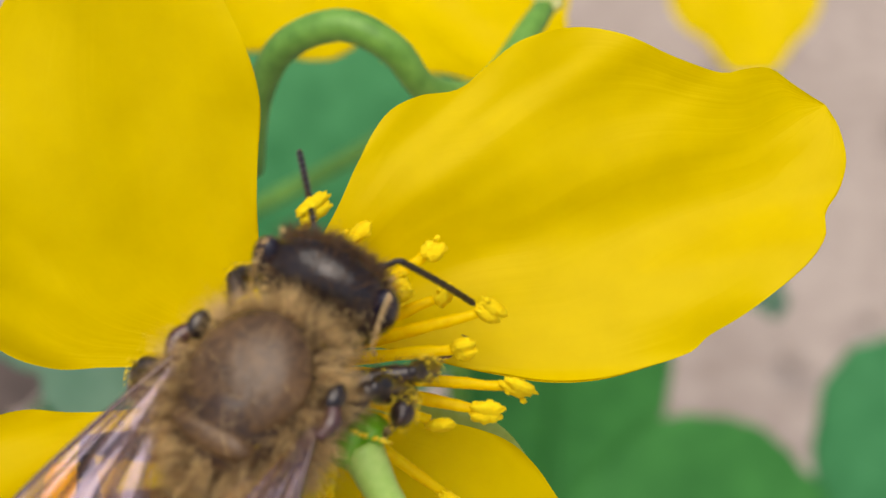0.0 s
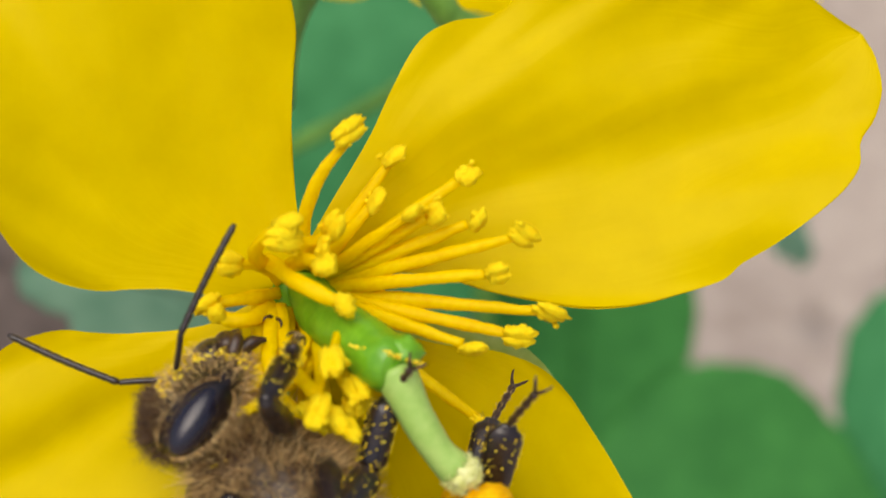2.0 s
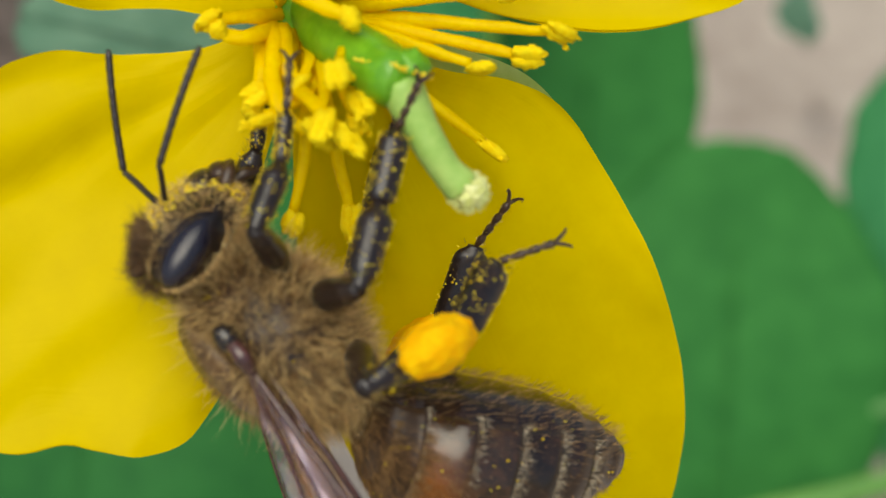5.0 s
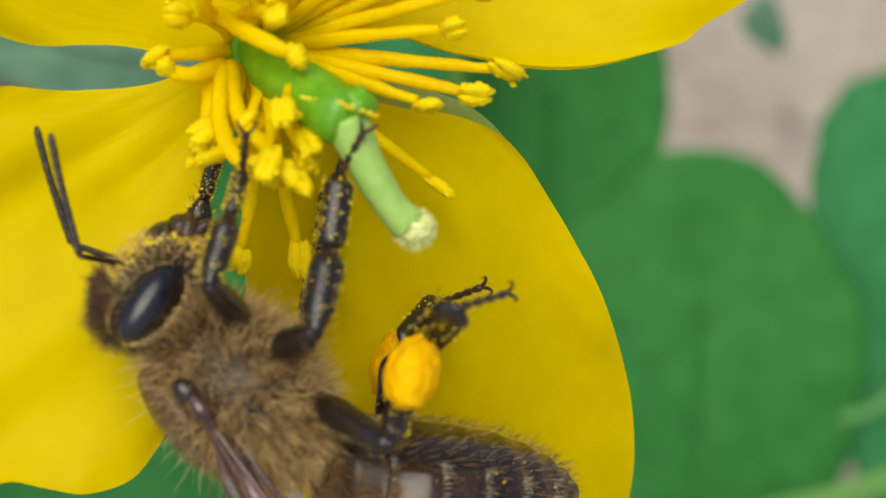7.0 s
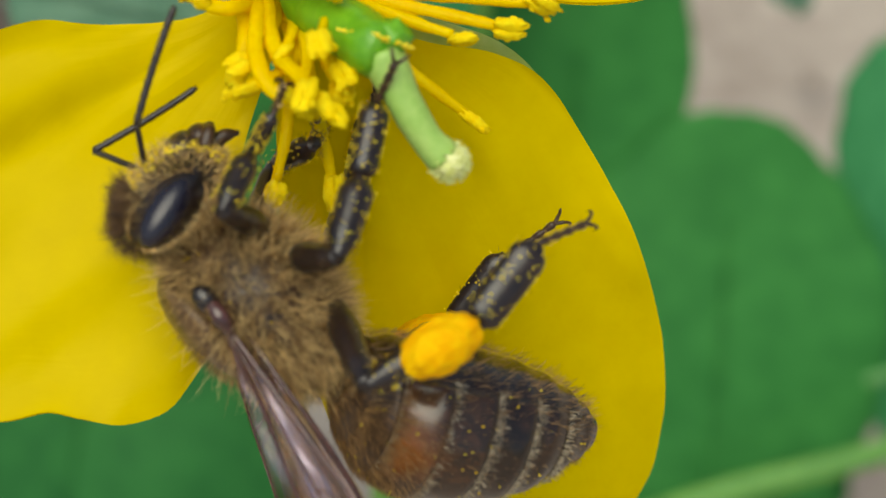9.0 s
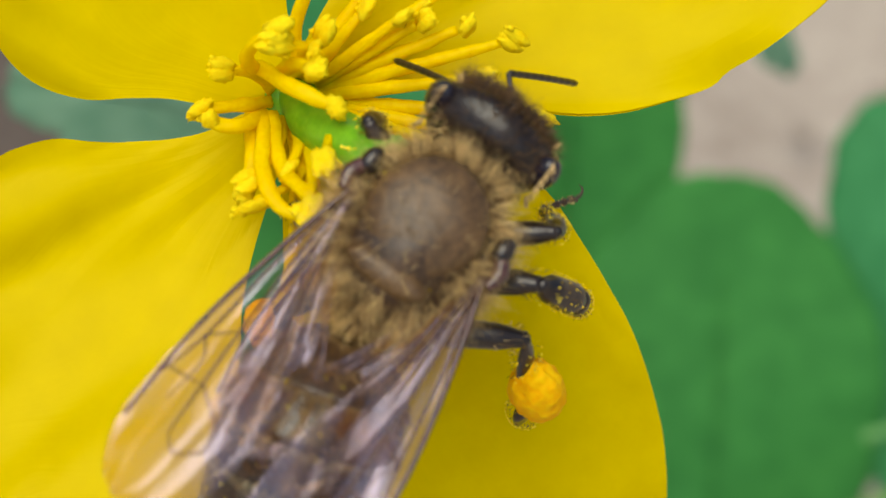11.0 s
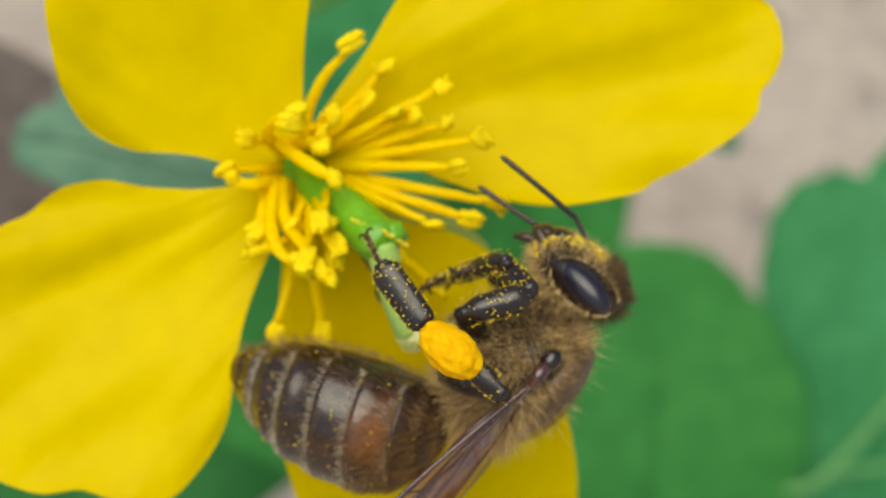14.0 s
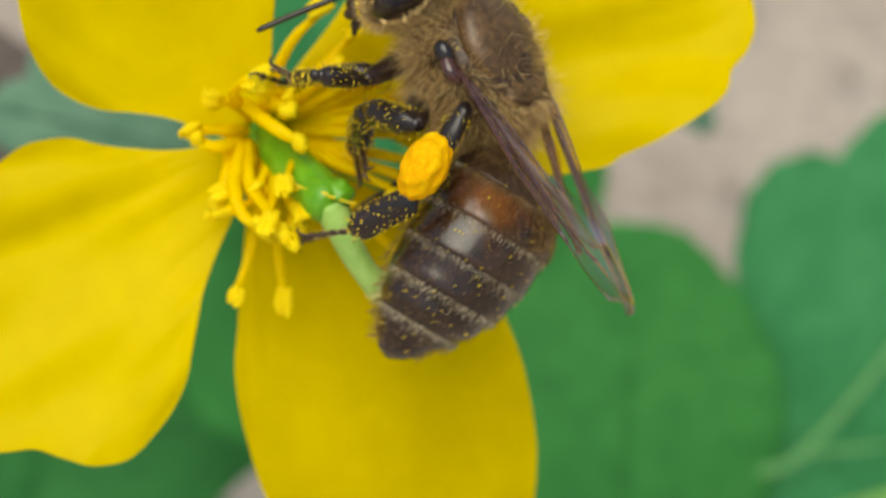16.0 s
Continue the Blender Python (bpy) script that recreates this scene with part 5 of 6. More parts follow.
reach("hind_leg", -1, 2.5, (4.29, -6.93, 3.9), (3.73, -4.56, 5.35), (4.15, -3.59, 3.5), (5.07, -2.4, 4.3))
reach("hind_leg", -1, 3, (0.69, -7.12, 5.75), (3.57, -5.97, 5.45), (4.48, -5.44, 3.85), (5.56, -5.1, 5.1))
reach("hind_leg", -1, 3.5, (0.99, -8.13, 5.65), (3.35, -6.4, 5.25), (4.04, -5.01, 4), (5.31, -4.59, 2.95))
reach("hind_leg", -1, 6, (2.03, -8.12, 5.85), (3.94, -6.99, 4.2), (4.59, -5.89, 2.5), (5.69, -5.41, 3.7))
reach("hind_leg", -1, 6.5, (3.75, -8.07, 4), (3.24, -5.6, 5.1), (3.52, -4.57, 3.25), (4.22, -3.42, 4.25))
reach("hind_leg", -1, 7, (3.14, -8.63, 5.35), (3.81, -6.79, 3.45), (4.63, -5.69, 5.1), (5.97, -5.4, 4.1))
reach("hind_leg", -1, 7.5, (2.9, -8.52, 5.35), (3.52, -7.15, 3.05), (4.48, -6.1, 4.65), (5.86, -6.25, 3.7))
reach("hind_leg", -1, 8, (4.57, -8.22, 3.85), (4.34, -5.89, 5.35), (4.98, -4.45, 3.9), (5.72, -3.6, 5.15))
reach("hind_leg", -1, 8.5, (4.36, -8.56, 3.9), (3.68, -5.88, 4.75), (4.74, -4.57, 3.4), (5.6, -3.77, 4.6))
reach("hind_leg", -1, 9, (1.94, -8.86, 5.45), (4.85, -7.23, 5.1), (5.64, -5.76, 4.9), (6.97, -5.31, 4.05))
reach("hind_leg", -1, 10.3, (5.18, -6.69, 4.65), (6.57, -7.96, 3.27), (7.25, -8.43, 1.88), (7.91, -8.62, 0.8))
reach("hind_leg", -1, 11.5, (5.4, -4.9, 3.0), (4.7, -6.7, 1.2), (4.6, -7.0, -0.9), (4.7, -7.2, -2.4))
reach("hind_leg", -1, 12, (5.1, -4.1, 1.6), (4.6, -5.6, 3.2), (4.93, -5.97, 2.45), (4.78, -6.43, 0.85))
reach("hind_leg", -1, 12.5, (5.46, -3.28, 1.8), (5.14, -5.13, -0.2), (5.29, -5.48, 1.9), (5.58, -6.19, 0.4))
reach("hind_leg", -1, 13, (6.61, -5.92, 2.92), (5.46, -7.21, 1.35), (4.4, -7.51, 0.16), (3.7, -7.65, -0.9))
reach("hind_leg", -1, 13.5, (6.76, -3.3, 0.9), (3.1, -3.64, 1.25), (1.38, -3.43, 1.5), (0.09, -2.65, 1.7))
reach("hind_leg", -1, 14, (6.57, -6.11, 1.1), (3.7, -4.16, 1.3), (2.21, -2.68, 1.5), (1.77, -1.97, 2.25))
reach("hind_leg", -1, 14.5, (6.54, -6.07, 0.85), (3.54, -4.13, 1.1), (2.68, -3.05, 1.25), (2.05, -1.86, 2.25))
reach("hind_leg", -1, 15, (7.51, -4.94, 1.05), (4.21, -4.36, 1.3), (2.52, -3.17, 1.5), (1.78, -2.09, 1.65))
reach("hind_leg", -1, 15.5, (7.6, -3.32, 0.65), (4.33, -4.02, 0.95), (2.31, -3.34, 1.2), (1.43, -2.33, 1.35))
reach("hind_leg", -1, 16, (5.54, 1.38, 0.65), (4.27, -1.56, 1), (2.5, -2.87, 1.3), (1.01, -3.32, 1.55))
reach("front_leg", 1, 0, (-0.62, 1.86, 2.67), (-0.26, 2.12, 1.39), (0.16, 1.98, 0.67), (0.63, 1.92, -0.07))
reach("front_leg", 1, 0.5, (-4.2, 0.33, 2.65), (-3.9, 0.92, 1.47), (-3.4, 1.09, 0.8), (-2.9, 1.37, 0.14))
reach("front_leg", 1, 1, (-1.7, -2.45, 1.8), (-1.11, -1.73, 0.75), (-0.48, -1.38, -0.1), (0.11, -1.05, 1.05))
reach("front_leg", 1, 1.5, (-2.73, -1.91, 0.35), (-1.97, -0.79, 1.4), (-0.94, -0.53, 0.95), (-0.11, -0.08, 0))
reach("front_leg", 1, 2, (-1.44, -2.29, 0.15), (-0.82, -1.22, 1.3), (-0.77, -0.99, 0.2), (-0.58, -0.66, 1.45))
reach("front_leg", 1, 2.5, (-2.17, -3.47, 0.8), (-1.5, -2.19, -0.1), (-1.25, -1.62, 0.85), (-1.19, -1.1, -0.4))
reach("front_leg", 1, 3, (-2.24, -3.94, 1.15), (-1.65, -2.74, 0.1), (-1.36, -1.85, 0.75), (-1.22, -1.06, -0.35))
reach("front_leg", 1, 3.5, (-2.15, -4.64, 0.2), (-1.42, -3.02, 0.35), (-1.26, -2.12, 0.9), (-1.22, -1.3, -0.15))
reach("front_leg", 1, 6, (-1.51, -4.76, 0.6), (-0.95, -3.29, 1.25), (-0.84, -2.19, 0.95), (-0.79, -1.06, 0.2))
reach("front_leg", 1, 6.5, (-2.34, -4.33, 1.05), (-1.85, -3.17, 0.7), (-1.34, -2.51, 1.5), (-1.07, -1.41, 0.75))
reach("front_leg", 1, 7, (-1.58, -5.23, 0.4), (-1.08, -3.55, 0.5), (-0.79, -2.49, 0.6), (-0.74, -1.49, -0.3))
reach("front_leg", 1, 7.5, (-1.67, -5.07, 0.25), (-1.22, -3.7, 1.15), (-0.9, -2.53, 1), (-0.78, -1.47, 0.3))
reach("front_leg", 1, 8, (-1.7, -5, 0.55), (-1.14, -3.51, 1.15), (-0.76, -2.46, 0.85), (-0.59, -1.58, -0.15))
reach("front_leg", 1, 8.5, (-1.91, -5.2, 0.35), (-1.35, -3.7, 0.9), (-0.76, -2.7, 0.75), (-0.55, -1.82, -0.25))
reach("front_leg", 1, 9, (-0.3, -4.35, 0.05), (0.67, -3.83, 1.35), (0.84, -3.45, 0.3), (0.66, -3.11, 1.55))
reach("front_leg", 1, 10.3, (0.55, -2.54, 1.89), (1.06, -1.75, 0.92), (1.69, -1.41, 0.46), (2.3, -0.96, 0.01))
reach("front_leg", 1, 11.5, (2.75, 0.23, 4.8), (2.55, -0.02, 3.1), (2.32, -0.39, 2.05), (2.08, -0.77, 0.8))
reach("front_leg", 1, 12, (1.29, 0.99, 3.75), (1.09, 0.67, 2.05), (0.96, 0.3, 1), (0.85, -0.01, 2.3))
reach("front_leg", 1, 12.5, (1.25, 0.27, 4.15), (0.91, 0.06, 2.5), (0.63, -0.2, 1.4), (0.4, -0.37, 2.75))
reach("front_leg", 1, 13, (3.85, -0.53, 5.3), (3.48, 0.14, 6.8), (2.64, 0.18, 6), (1.58, 0.25, 5.2))
reach("front_leg", 1, 13.5, (5.41, 0.17, 6.3), (4.05, 0.36, 7.3), (3.2, 0.04, 6.6), (2.42, 0.19, 5.5))
reach("front_leg", 1, 14, (5.95, -2.04, 6.7), (5.17, -2.46, 5.25), (4.61, -2.7, 4.3), (4.06, -3.11, 3.15))
reach("front_leg", 1, 14.5, (5.92, -2.76, 6.9), (7.19, -1.59, 6.8), (6.15, -1.38, 6.3), (5.17, -1.94, 5.55))
reach("front_leg", 1, 15, (5, -1.86, 6.95), (4.28, -1.79, 5.4), (3.81, -1.52, 4.4), (3.32, -1.23, 3.15))
reach("front_leg", 1, 15.5, (4.31, -0.89, 6.7), (3.12, -0.88, 5.5), (2.54, -1.16, 4.55), (2.1, -1.51, 3.3))
reach("front_leg", 1, 16, (2.61, 1.49, 6.1), (1.33, 1.42, 7.25), (0.8, 1.34, 6.25), (0.05, 1.63, 5.15))
reach("middle_leg", 1, 0, (-2.56, 0.1, 2.81), (-2.91, -0.58, 1.14), (-2.5, -1.04, -0.03), (-1.96, -1.28, -0.91))
reach("middle_leg", 1, 0.5, (-5.07, -2.13, 2.35), (-4.91, -2.64, 0.58), (-4.23, -2.67, -0.54), (-3.56, -2.5, -1.35))
reach("middle_leg", 1, 1, (1.64, -3.77, 1.45), (2.2, -2.73, 1.3), (2.51, -2.26, 0.4), (2.6, -1.55, 1.65))
reach("middle_leg", 1, 1.5, (0.16, -4.3, 0.35), (0.77, -3.59, 2.1), (1.84, -2.75, 1.1), (2.23, -2.01, -0.1))
reach("middle_leg", 1, 2, (0.81, -5.72, 0), (1.57, -4.36, 1.2), (2.06, -2.51, 0.85), (2.41, -1.92, -0.25))
reach("middle_leg", 1, 2.5, (0.64, -6.38, -0.35), (1.64, -4.57, -0.25), (2.22, -2.98, -0.1), (2.39, -1.97, 0.85))
reach("middle_leg", 1, 3, (0.74, -6.6, -0.55), (1.7, -4.64, -0.4), (2.29, -2.83, -0.2), (2.57, -1.82, -0.05))
reach("middle_leg", 1, 3.5, (0.94, -6.62, -0.6), (1.72, -4.59, -0.45), (2.21, -2.79, -0.25), (2.47, -1.61, -0.1))
reach("middle_leg", 1, 6, (1.36, -6.84, -0.8), (1.68, -4.81, -0.65), (2.04, -3.04, -0.45), (2.26, -1.92, 0.15))
reach("middle_leg", 1, 6.5, (1.3, -6.88, -0.5), (1.84, -4.76, -0.4), (2.11, -3.05, -0.2), (2.32, -1.97, 0.35))
reach("middle_leg", 1, 7, (1.35, -6.92, -0.75), (1.75, -4.9, -0.65), (1.99, -3.09, -0.45), (2.36, -1.89, -0.3))
reach("middle_leg", 1, 7.5, (1.41, -6.87, -0.7), (1.63, -4.9, -0.4), (2.04, -3.05, -0.2), (2.38, -1.89, 0.15))
reach("middle_leg", 1, 8, (1.24, -6.82, -0.8), (1.63, -4.77, -0.65), (2.01, -2.92, -0.45), (2.24, -1.93, 0.15))
reach("middle_leg", 1, 8.5, (1.3, -6.72, -0.7), (1.65, -4.8, -0.3), (2.03, -2.95, -0.1), (2.25, -1.81, 0.4))
reach("middle_leg", 1, 9, (1.08, -6.69, -0.7), (1.67, -4.71, -0.55), (2.04, -2.92, -0.35), (2.27, -1.82, 0.2))
reach("middle_leg", 1, 10.3, (0.32, -5.04, 1.13), (1.08, -5.26, -0.53), (2.05, -5.03, -1.39), (2.88, -4.64, -1.94))
reach("middle_leg", 1, 11.5, (0.92, -1.33, 3.95), (1.3, -1.85, 2), (1.05, -1.84, 3.7), (0.78, -1.98, 2.3))
reach("middle_leg", 1, 12, (0.57, -1.84, 4.55), (0.41, -2.14, 2.6), (0.24, -2.46, 0.9), (0.15, -2.56, 2.35))
reach("middle_leg", 1, 12.5, (1.01, -2.82, 4.6), (0.79, -3.04, 2.65), (0.48, -3, 0.95), (0.23, -2.81, 2.35))
reach("middle_leg", 1, 13, (2.79, -2.9, 4.95), (2.2, -2.05, 6.65), (1.45, -1.89, 5.15), (1.21, -2.39, 3.8))
reach("middle_leg", 1, 13.5, (5.38, -2.11, 7.2), (3.67, -1.82, 6.25), (2.41, -1.92, 5.1), (1.52, -1.61, 4))
reach("middle_leg", 1, 14, (4.85, -3.59, 7.25), (6.81, -2.85, 7.2), (5.78, -2.1, 6), (4.55, -2.66, 5.5))
reach("middle_leg", 1, 14.5, (6.26, -4.39, 7.35), (4.96, -3.63, 6), (4.1, -3.46, 4.55), (3.56, -2.42, 3.7))
reach("middle_leg", 1, 15, (6.29, -2.55, 7.2), (4.76, -2.08, 6), (3.53, -1.78, 4.9), (2.89, -1.15, 3.75))
reach("middle_leg", 1, 15.5, (4.73, -2.49, 6.85), (3.07, -1.92, 5.9), (2.43, -1.61, 4.35), (2.2, -1.15, 3))
reach("middle_leg", 1, 16, (4.23, 0.44, 6.6), (2.85, 0.79, 5.2), (2.83, -0.18, 3.8), (3.06, -0.97, 5))
reach("hind_leg", 1, 0, (-3.47, -1.68, 3.05), (-4.04, -3.47, 1.66), (-3.79, -4.63, 0.57), (-3.6, -5.4, -0.44))
reach("hind_leg", 1, 0.5, (-5.04, -4.13, 2.29), (-4.56, -5.76, 0.68), (-3.69, -6.5, -0.46), (-3.07, -6.93, -1.49))
reach("hind_leg", 1, 1, (2.94, -4.12, 1.5), (3.68, -2.81, 1.3), (3.77, -2.5, -0.15), (3.67, -1.88, 1.45))
reach("hind_leg", 1, 1.5, (1.76, -5.23, 0.15), (2.99, -3.8, 2.15), (3.9, -3.29, 0.25), (4.32, -1.97, 1.25))
reach("hind_leg", 1, 2, (3.51, -6.45, 0.2), (4.12, -4.83, 2.3), (4.61, -3.06, 1.15), (5.28, -2.17, -0.1))
reach("hind_leg", 1, 2.5, (4.29, -7.2, 1.3), (3.83, -5, -0.55), (3.94, -3.62, 1.1), (4.83, -2.41, 0.3))
reach("hind_leg", 1, 3, (0.43, -7.92, -0.95), (3.67, -6.5, -0.5), (4.38, -5.62, 0.4), (5.33, -5.24, 1.75))
reach("hind_leg", 1, 3.5, (0.78, -8.96, -0.7), (3.4, -6.88, -0.4), (3.95, -5.17, -0.25), (4.91, -4.55, 0.8))
reach("hind_leg", 1, 6, (2.09, -9.35, -0.85), (3.83, -7.33, -0.15), (4.24, -5.37, 0.65), (5.13, -3.77, 0.9))
reach("hind_leg", 1, 6.5, (3.69, -8.39, 1), (3.14, -5.94, -0.1), (3.22, -4.54, 1.55), (3.84, -3.38, 0.5))
reach("hind_leg", 1, 7, (3.12, -9.46, -0.4), (3.66, -7, 0.7), (4.65, -6.11, -1), (5.73, -5.56, 0.2))
reach("hind_leg", 1, 7.5, (2.85, -9.28, -0.3), (3.32, -7.22, 1.45), (4.42, -6.42, -0.2), (5.51, -6.33, 1.1))
reach("hind_leg", 1, 8, (4.55, -8.47, 1.25), (4.46, -6.27, -0.5), (4.87, -4.47, 0.6), (5.67, -3.6, -0.6))
reach("hind_leg", 1, 8.5, (4.34, -8.82, 1.3), (3.63, -6.12, 0.3), (4.51, -4.54, 1.45), (5.41, -3.74, 0.25))
reach("hind_leg", 1, 9, (1.79, -9.63, -0.4), (4.98, -7.67, 0.05), (5.72, -5.97, 0.25), (6.81, -5.37, 0.5))
reach("hind_leg", 1, 10.3, (0.76, -6.98, 0.91), (1.99, -8.27, -0.6), (3.28, -8.69, -1.47), (4.25, -8.87, -2.29))
reach("hind_leg", 1, 11.5, (0.05, -3.49, 3.35), (-1.35, -4.18, 1.1), (-0.96, -4.56, 3.15), (-0.65, -4.94, 1.55))
reach("hind_leg", 1, 12, (0.73, -4, 2.3), (-0.34, -4.13, 4.8), (-0.28, -4.66, 2.75), (-0.08, -4.92, 1.05))
reach("hind_leg", 1, 12.5, (2.29, -3.16, 1.65), (2.98, -5.21, -0.05), (2.68, -5.58, 2.05), (2.32, -6.32, 0.55))
reach("hind_leg", 1, 12.8, (1.81, -3.02, 2.45), (0.44, -4.03, 4.6), (0.27, -4.45, 2.5), (0.52, -4.85, 0.85))
reach("hind_leg", 1, 13, (2.4, -3.35, 6.45), (0.92, -3.96, 4.2), (0.7, -3.7, 2.1), (0.5, -3.4, 0.6))
reach("hind_leg", 1, 13.5, (6.28, -3.03, 7.4), (3.16, -3.39, 6.95), (1.66, -3.04, 6.1), (0.46, -2.31, 5.15))
reach("hind_leg", 1, 14, (6.21, -5.59, 7.5), (3.76, -3.92, 6.95), (2.46, -2.35, 6.65), (2.06, -1.68, 5.25))
reach("hind_leg", 1, 14.5, (6.2, -5.57, 7.6), (3.64, -3.92, 7.1), (2.93, -2.74, 5.8), (2.34, -1.6, 4.7))
reach("hind_leg", 1, 15, (7.12, -4.63, 7.5), (4.27, -4.16, 7.05), (2.79, -2.86, 6.7), (2.1, -1.81, 5.55))
reach("hind_leg", 1, 15.5, (7.19, -3.19, 7.1), (4.38, -3.86, 6.65), (2.6, -3.02, 6.2), (1.78, -2.05, 5.05))
reach("hind_leg", 1, 16, (5.36, 1.02, 6.95), (4.32, -1.62, 6.6), (2.77, -2.58, 5.65), (1.36, -2.97, 4.75))
reach("antenna", -1, 0, (3.52, 2.63, 3.6), (4.91, 1.44, 1.70))
reach("antenna", -1, 0.5, (-1.7, 2.54, 3.6), (-0.62, 2.78, 5.9))
reach("antenna", -1, 1, (-3.58, -2.1, 3.6), (-1.63, -0.46, 3.6))
reach("antenna", -1, 1.5, (-3.4, 0.18, 3.6), (-1.56, 2.65, 3.6))
reach("antenna", -1, 2, (-2.56, -0.9, 3.6), (-1.21, 1.79, 3.6))
reach("antenna", -1, 2.5, (-3.94, -3.08, 3.6), (-5.51, -1.19, 3.6))
reach("antenna", -1, 3, (-3.94, -3.5, 3.6), (-4.87, -1.41, 3.6))
reach("antenna", -1, 3.5, (-3.86, -3.52, 3.6), (-3.45, -0.72, 3.6))
reach("antenna", -1, 6, (-2.7, -3.75, 3.6), (-1.69, -1.05, 3.6))
reach("antenna", -1, 6.5, (-3.67, -4.45, 3.6), (-3.68, -1.78, 3.6))
reach("antenna", -1, 7, (-3.45, -4.79, 3.6), (-4.08, -2.64, 3.6))
reach("antenna", -1, 7.5, (-2.74, -3.39, 3.6), (-1.43, -1.1, 3.6))
reach("antenna", -1, 8, (-3.08, -4.09, 3.6), (-3.08, -2.05, 3.6))
reach("antenna", -1, 8.5, (-3.35, -4.04, 3.6), (-4.03, -1.63, 3.6))
reach("antenna", -1, 9, (-3.21, -3.27, 3.6), (-2.41, -1.03, 3.6))
reach("antenna", -1, 10.3, (2.55, -1.91, 3.2), (3.31, -0.89, 3.2))
reach("antenna", -1, 11.5, (6.24, 1.7, 3.2), (7.1, 1.38, 1.5))
reach("antenna", -1, 12.5, (4.79, 2.57, 3.2), (5.26, 2.62, 1.5))
reach("antenna", -1, 13, (7.2, 1.1, 2.3), (6.9, 1.0, 0.6))
reach("antenna", -1, 13.5, (7.99, 1.22, 3.2), (6.15, 2.52, 3.2))
reach("antenna", -1, 14, (6.79, -1.08, 3.2), (5.75, -0.37, 3.2))
reach("antenna", -1, 14.5, (9.26, -1.61, 3.2), (9.2, -0.81, 3.2))
reach("antenna", -1, 15, (6.3, 0.3, 3.2), (3.98, 1.22, 3.2))
reach("antenna", -1, 15.5, (3.72, 2.34, 3.2), (3.48, 3.91, 3.2))
reach("antenna", -1, 16, (2.27, 4.75, 3.2), (1.53, 5.62, 3.2))
reach("antenna", 1, 0, (1, 4.07, 2.4), (0.72, 5.40, 0.30))
reach("antenna", 1, 0.5, (-3.15, 0.89, 2.4), (-2.57, 0.37, 2.4))
reach("antenna", 1, 1, (-2.56, -2.14, 2.4), (-1.59, -1.36, 2.4))
reach("antenna", 1, 1.5, (-5.11, -1.14, 2.4), (-5.92, 0.47, 0.9))
reach("antenna", 1, 2, (-4.46, -2.18, 2.4), (-6.27, -1.19, 2.4))
reach("antenna", 1, 2.5, (-4.61, -4.09, 2.4), (-6, -3.39, 2.4))
reach("antenna", 1, 3, (-4.65, -3.88, 2.4), (-5.35, -2.03, 2.4))
reach("antenna", 1, 3.5, (-4.89, -3.79, 2.4), (-6.04, -1.81, 2.4))
reach("antenna", 1, 6, (-3.79, -3.8, 2.4), (-3.45, -1.54, 2.4))
reach("antenna", 1, 6.5, (-4.96, -5.28, 2.4), (-5.94, -4.15, 2.4))
reach("antenna", 1, 7, (-3.66, -4.66, 2.4), (-4.42, -2.89, 2.4))
reach("antenna", 1, 7.5, (-3.6, -4.32, 2.4), (-3.03, -2.48, 2.4))
reach("antenna", 1, 8, (-3.66, -3.82, 2.4), (-3.62, -1.35, 2.4))
reach("antenna", 1, 8.5, (-3.83, -4.66, 2.4), (-2.68, -2.63, 2.4))
reach("antenna", 1, 9, (-3.81, -4.19, 2.4), (-2.07, -2.6, 2.4))
reach("antenna", 1, 10.3, (1.29, -1.93, 4.5), (0.8, -0.96, 4.5))
reach("antenna", 1, 11.5, (4.35, 1.82, 4.5), (4.1, 1.45, 1.5))
reach("antenna", 1, 12.5, (2.25, 2.34, 4.5), (1.5, 1.9, 1.5))
reach("antenna", 1, 13, (6.72, 1.52, 4.5), (5.78, 1.27, 2.1))
reach("antenna", 1, 13.5, (7.44, 1.25, 4.5), (5.32, 2.73, 4.5))
reach("antenna", 1, 14, (7.99, -0.77, 4.5), (5.74, 0.73, 4.5))
reach("antenna", 1, 14.5, (8.93, -0.68, 4.5), (8.57, 1.89, 4.5))
reach("antenna", 1, 15, (6.83, 0.96, 4.5), (4.3, 1.62, 4.5))
reach("antenna", 1, 15.5, (3.66, 1.74, 4.5), (-0.04, 0.6, 4.5))
reach("antenna", 1, 16, (1.74, 3.75, 4.5), (0.56, 3.14, 4.5))


def frame_of(ahead, back, middle):
    """A turned space from the way ahead and the way of the back."""
    x = Vector(ahead).normalized()
    y = Vector(back).cross(x).normalized()
    z = x.cross(y)
    m = Matrix((x, y, z)).transposed().to_4x4()
    m.translation = middle
    return m


def scaled(m):
    out = m.copy()
    out.translation = m.translation * MM
    return out


def aim(start, goal, hint):
    x = (goal - start).normalized()
    return frame_of(x, hint, start)


# the bee's grip bends the pistil a little: turns about its foot, degrees
SWAY = ((0, 0, 0, 0), (12.8, 0, 0, 0), (13.5, 0, 5.4, -3.9), (14, 0.4, 11.2, -7), (14.5, 2, 11.8, -7.5), (15, 4, 12, -8), (15.5, 6, 8, -5), (16, 6.7, -3.2, 5.6))


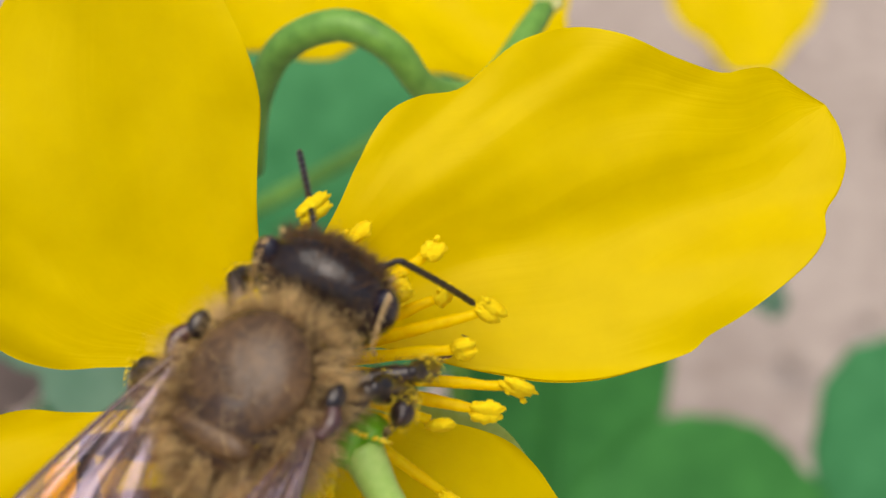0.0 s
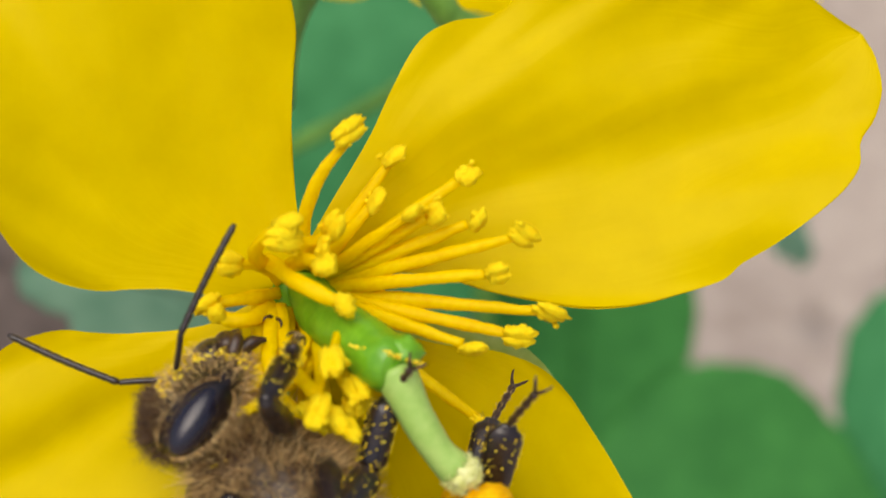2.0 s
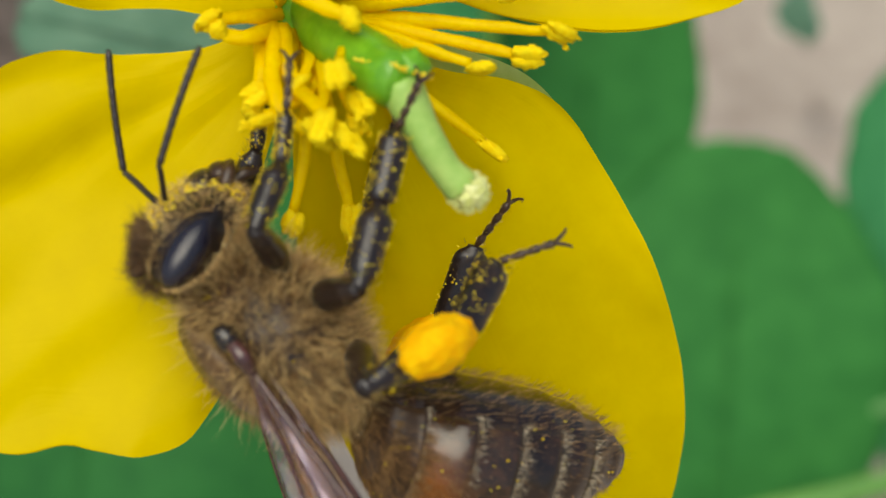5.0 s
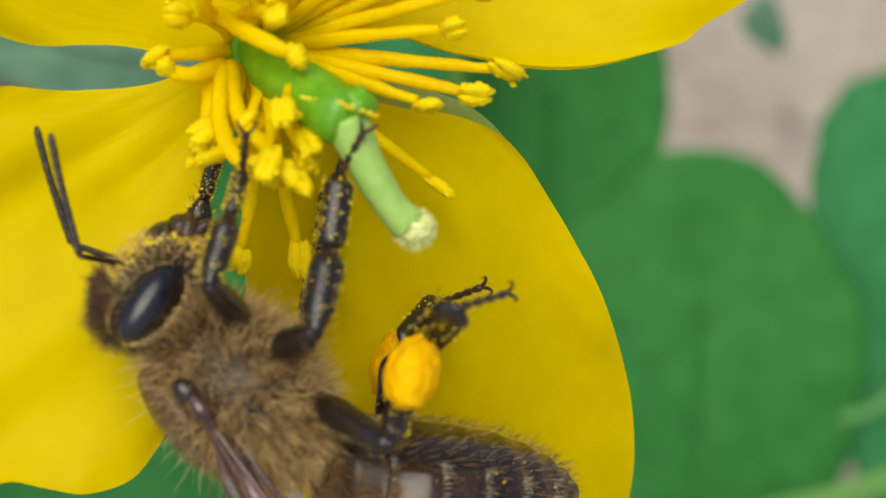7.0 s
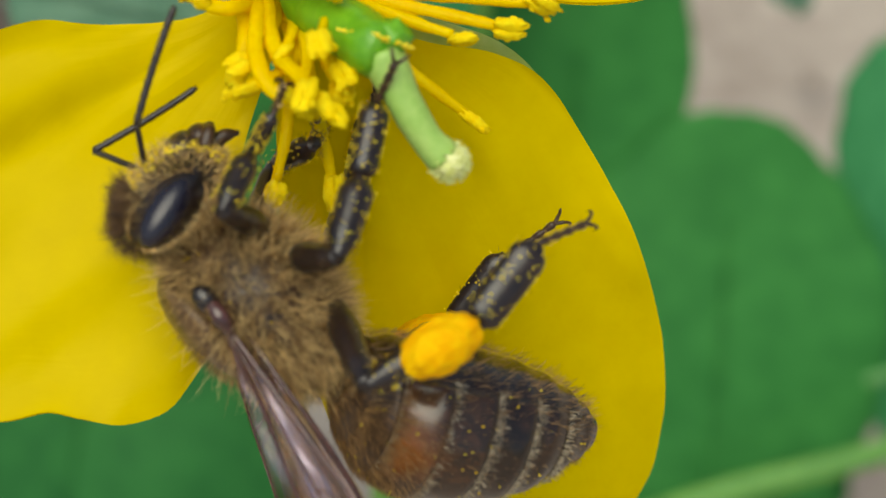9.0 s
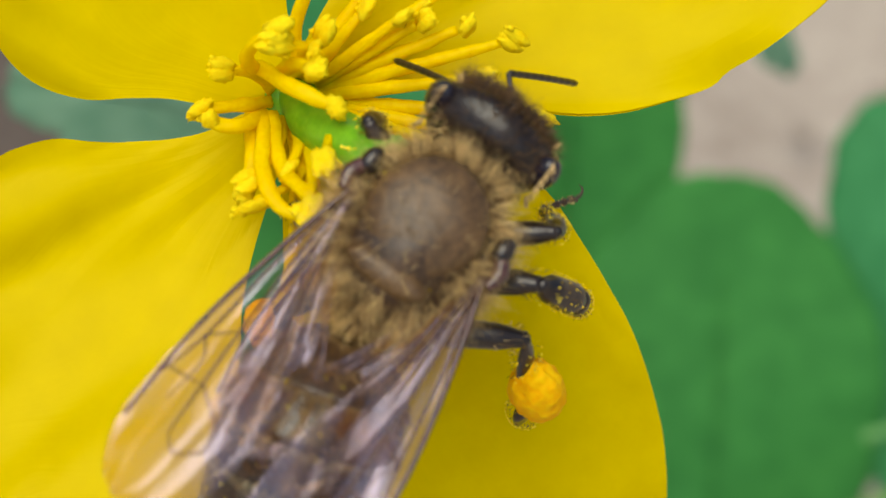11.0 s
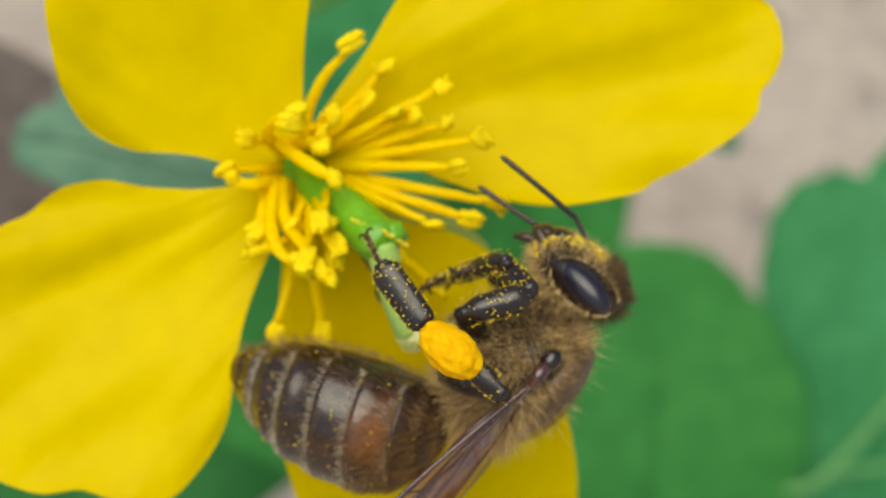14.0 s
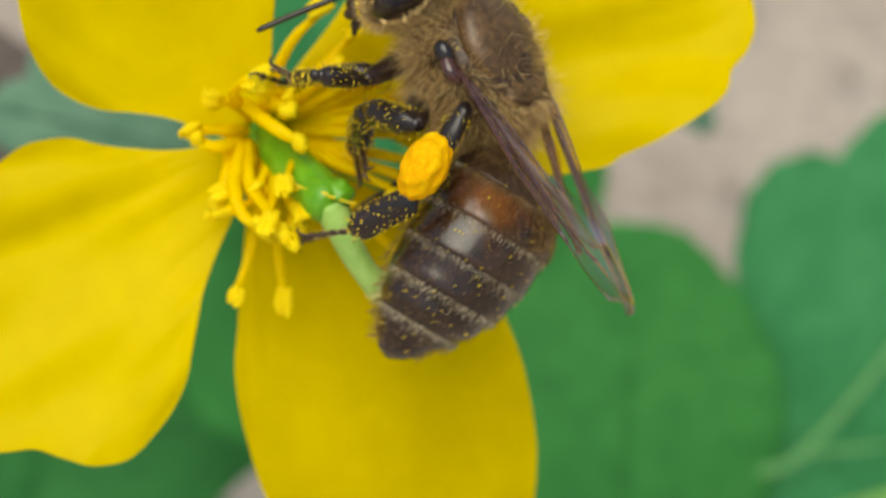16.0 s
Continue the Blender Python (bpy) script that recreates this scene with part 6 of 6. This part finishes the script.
def motions():
    foot = Matrix.Translation(Vector((0.1, 0.05, 0)) * MM)
    walk(pistil, [(t, foot @ Matrix.Rotation(radians(math.hypot(a, b, c)), 4, Vector((a, b, c)) if a or b or c else Vector((0, 0, 1))) @ foot.inverted()) for t, a, b, c in SWAY])
    times = [i * 0.1 for i in range(161)]
    walk(flower, [(t, swung(t)) for t in times])
    rows = {}

    def put(ob, t, m):
        rows.setdefault(ob, []).append((t, scaled(m)))

    for t in times:
        v = between(STANCES, t)
        body = frame_of(v[3:6], v[6:9], Vector(v[0:3]))
        rows.setdefault(bee, []).append((t, swung(t) @ scaled(body)))
        inv = body.inverted()
        skull = frame_of(v[9:12], v[12:15], body @ NECK)
        put(head, t, inv @ skull)
        gaster = frame_of(v[15:18], v[18:21], body @ WAIST)
        put(abdomen, t, inv @ gaster)
        for side, spread, sweep, lift in ((1, v[21], v[23], v[25]), (-1, v[22], v[24], v[26])):
            for kind, hinge, more in (("fore", (0.3, 1.66, 0.82), 0), ("rear", (-0.3, 1.5, 0.62), -9)):
                m = Matrix.Translation((hinge[0], hinge[1] * side, hinge[2])) @ Matrix.Rotation(radians(-side * (spread + more)), 4, "Z") @ Matrix.Rotation(radians(sweep), 4, "Y") @ Matrix.Rotation(radians(-side * lift), 4, "X")
                put(WINGS[(kind, side)], t, m)
        for (name, side), (hip, lengths, obs) in LEGS.items():
            goals = between(REACHES[(name, side)], t).reshape(-1, 3)
            spot, spaces = body @ hip, []
            hint = body.to_3x3() @ Vector((0, side, 0))
            for goal, long in zip(goals, lengths):
                m = aim(spot, Vector(goal), hint)
                spaces.append(m)
                spot = m @ Vector((long, 0, 0))
            thigh, shin, foot, toe, load = obs
            put(thigh, t, inv @ spaces[0])
            first = spaces[0].inverted()
            put(shin, t, first @ spaces[1])
            put(foot, t, first @ spaces[2])
            put(toe, t, first @ spaces[3])
            if load is not None:
                put(load, t, first @ spaces[1] @ Matrix.Translation((0, 0, 0.42)))
        for side, (stem, whip) in FEELERS.items():
            goals = between(REACHES[("antenna", side)], t).reshape(-1, 3)
            spot = skull @ Vector((1.62, 0.32 * side, -0.12))
            hint = skull.to_3x3() @ Vector((0, 0, 1))
            m = aim(spot, Vector(goals[0]), hint)
            put(stem, t, inv @ m)
            n = aim(m @ Vector((1.25, 0, 0)), Vector(goals[1]), hint)
            put(whip, t, m.inverted() @ n)
    for ob, keyed in rows.items():
        walk(ob, keyed)


motions()
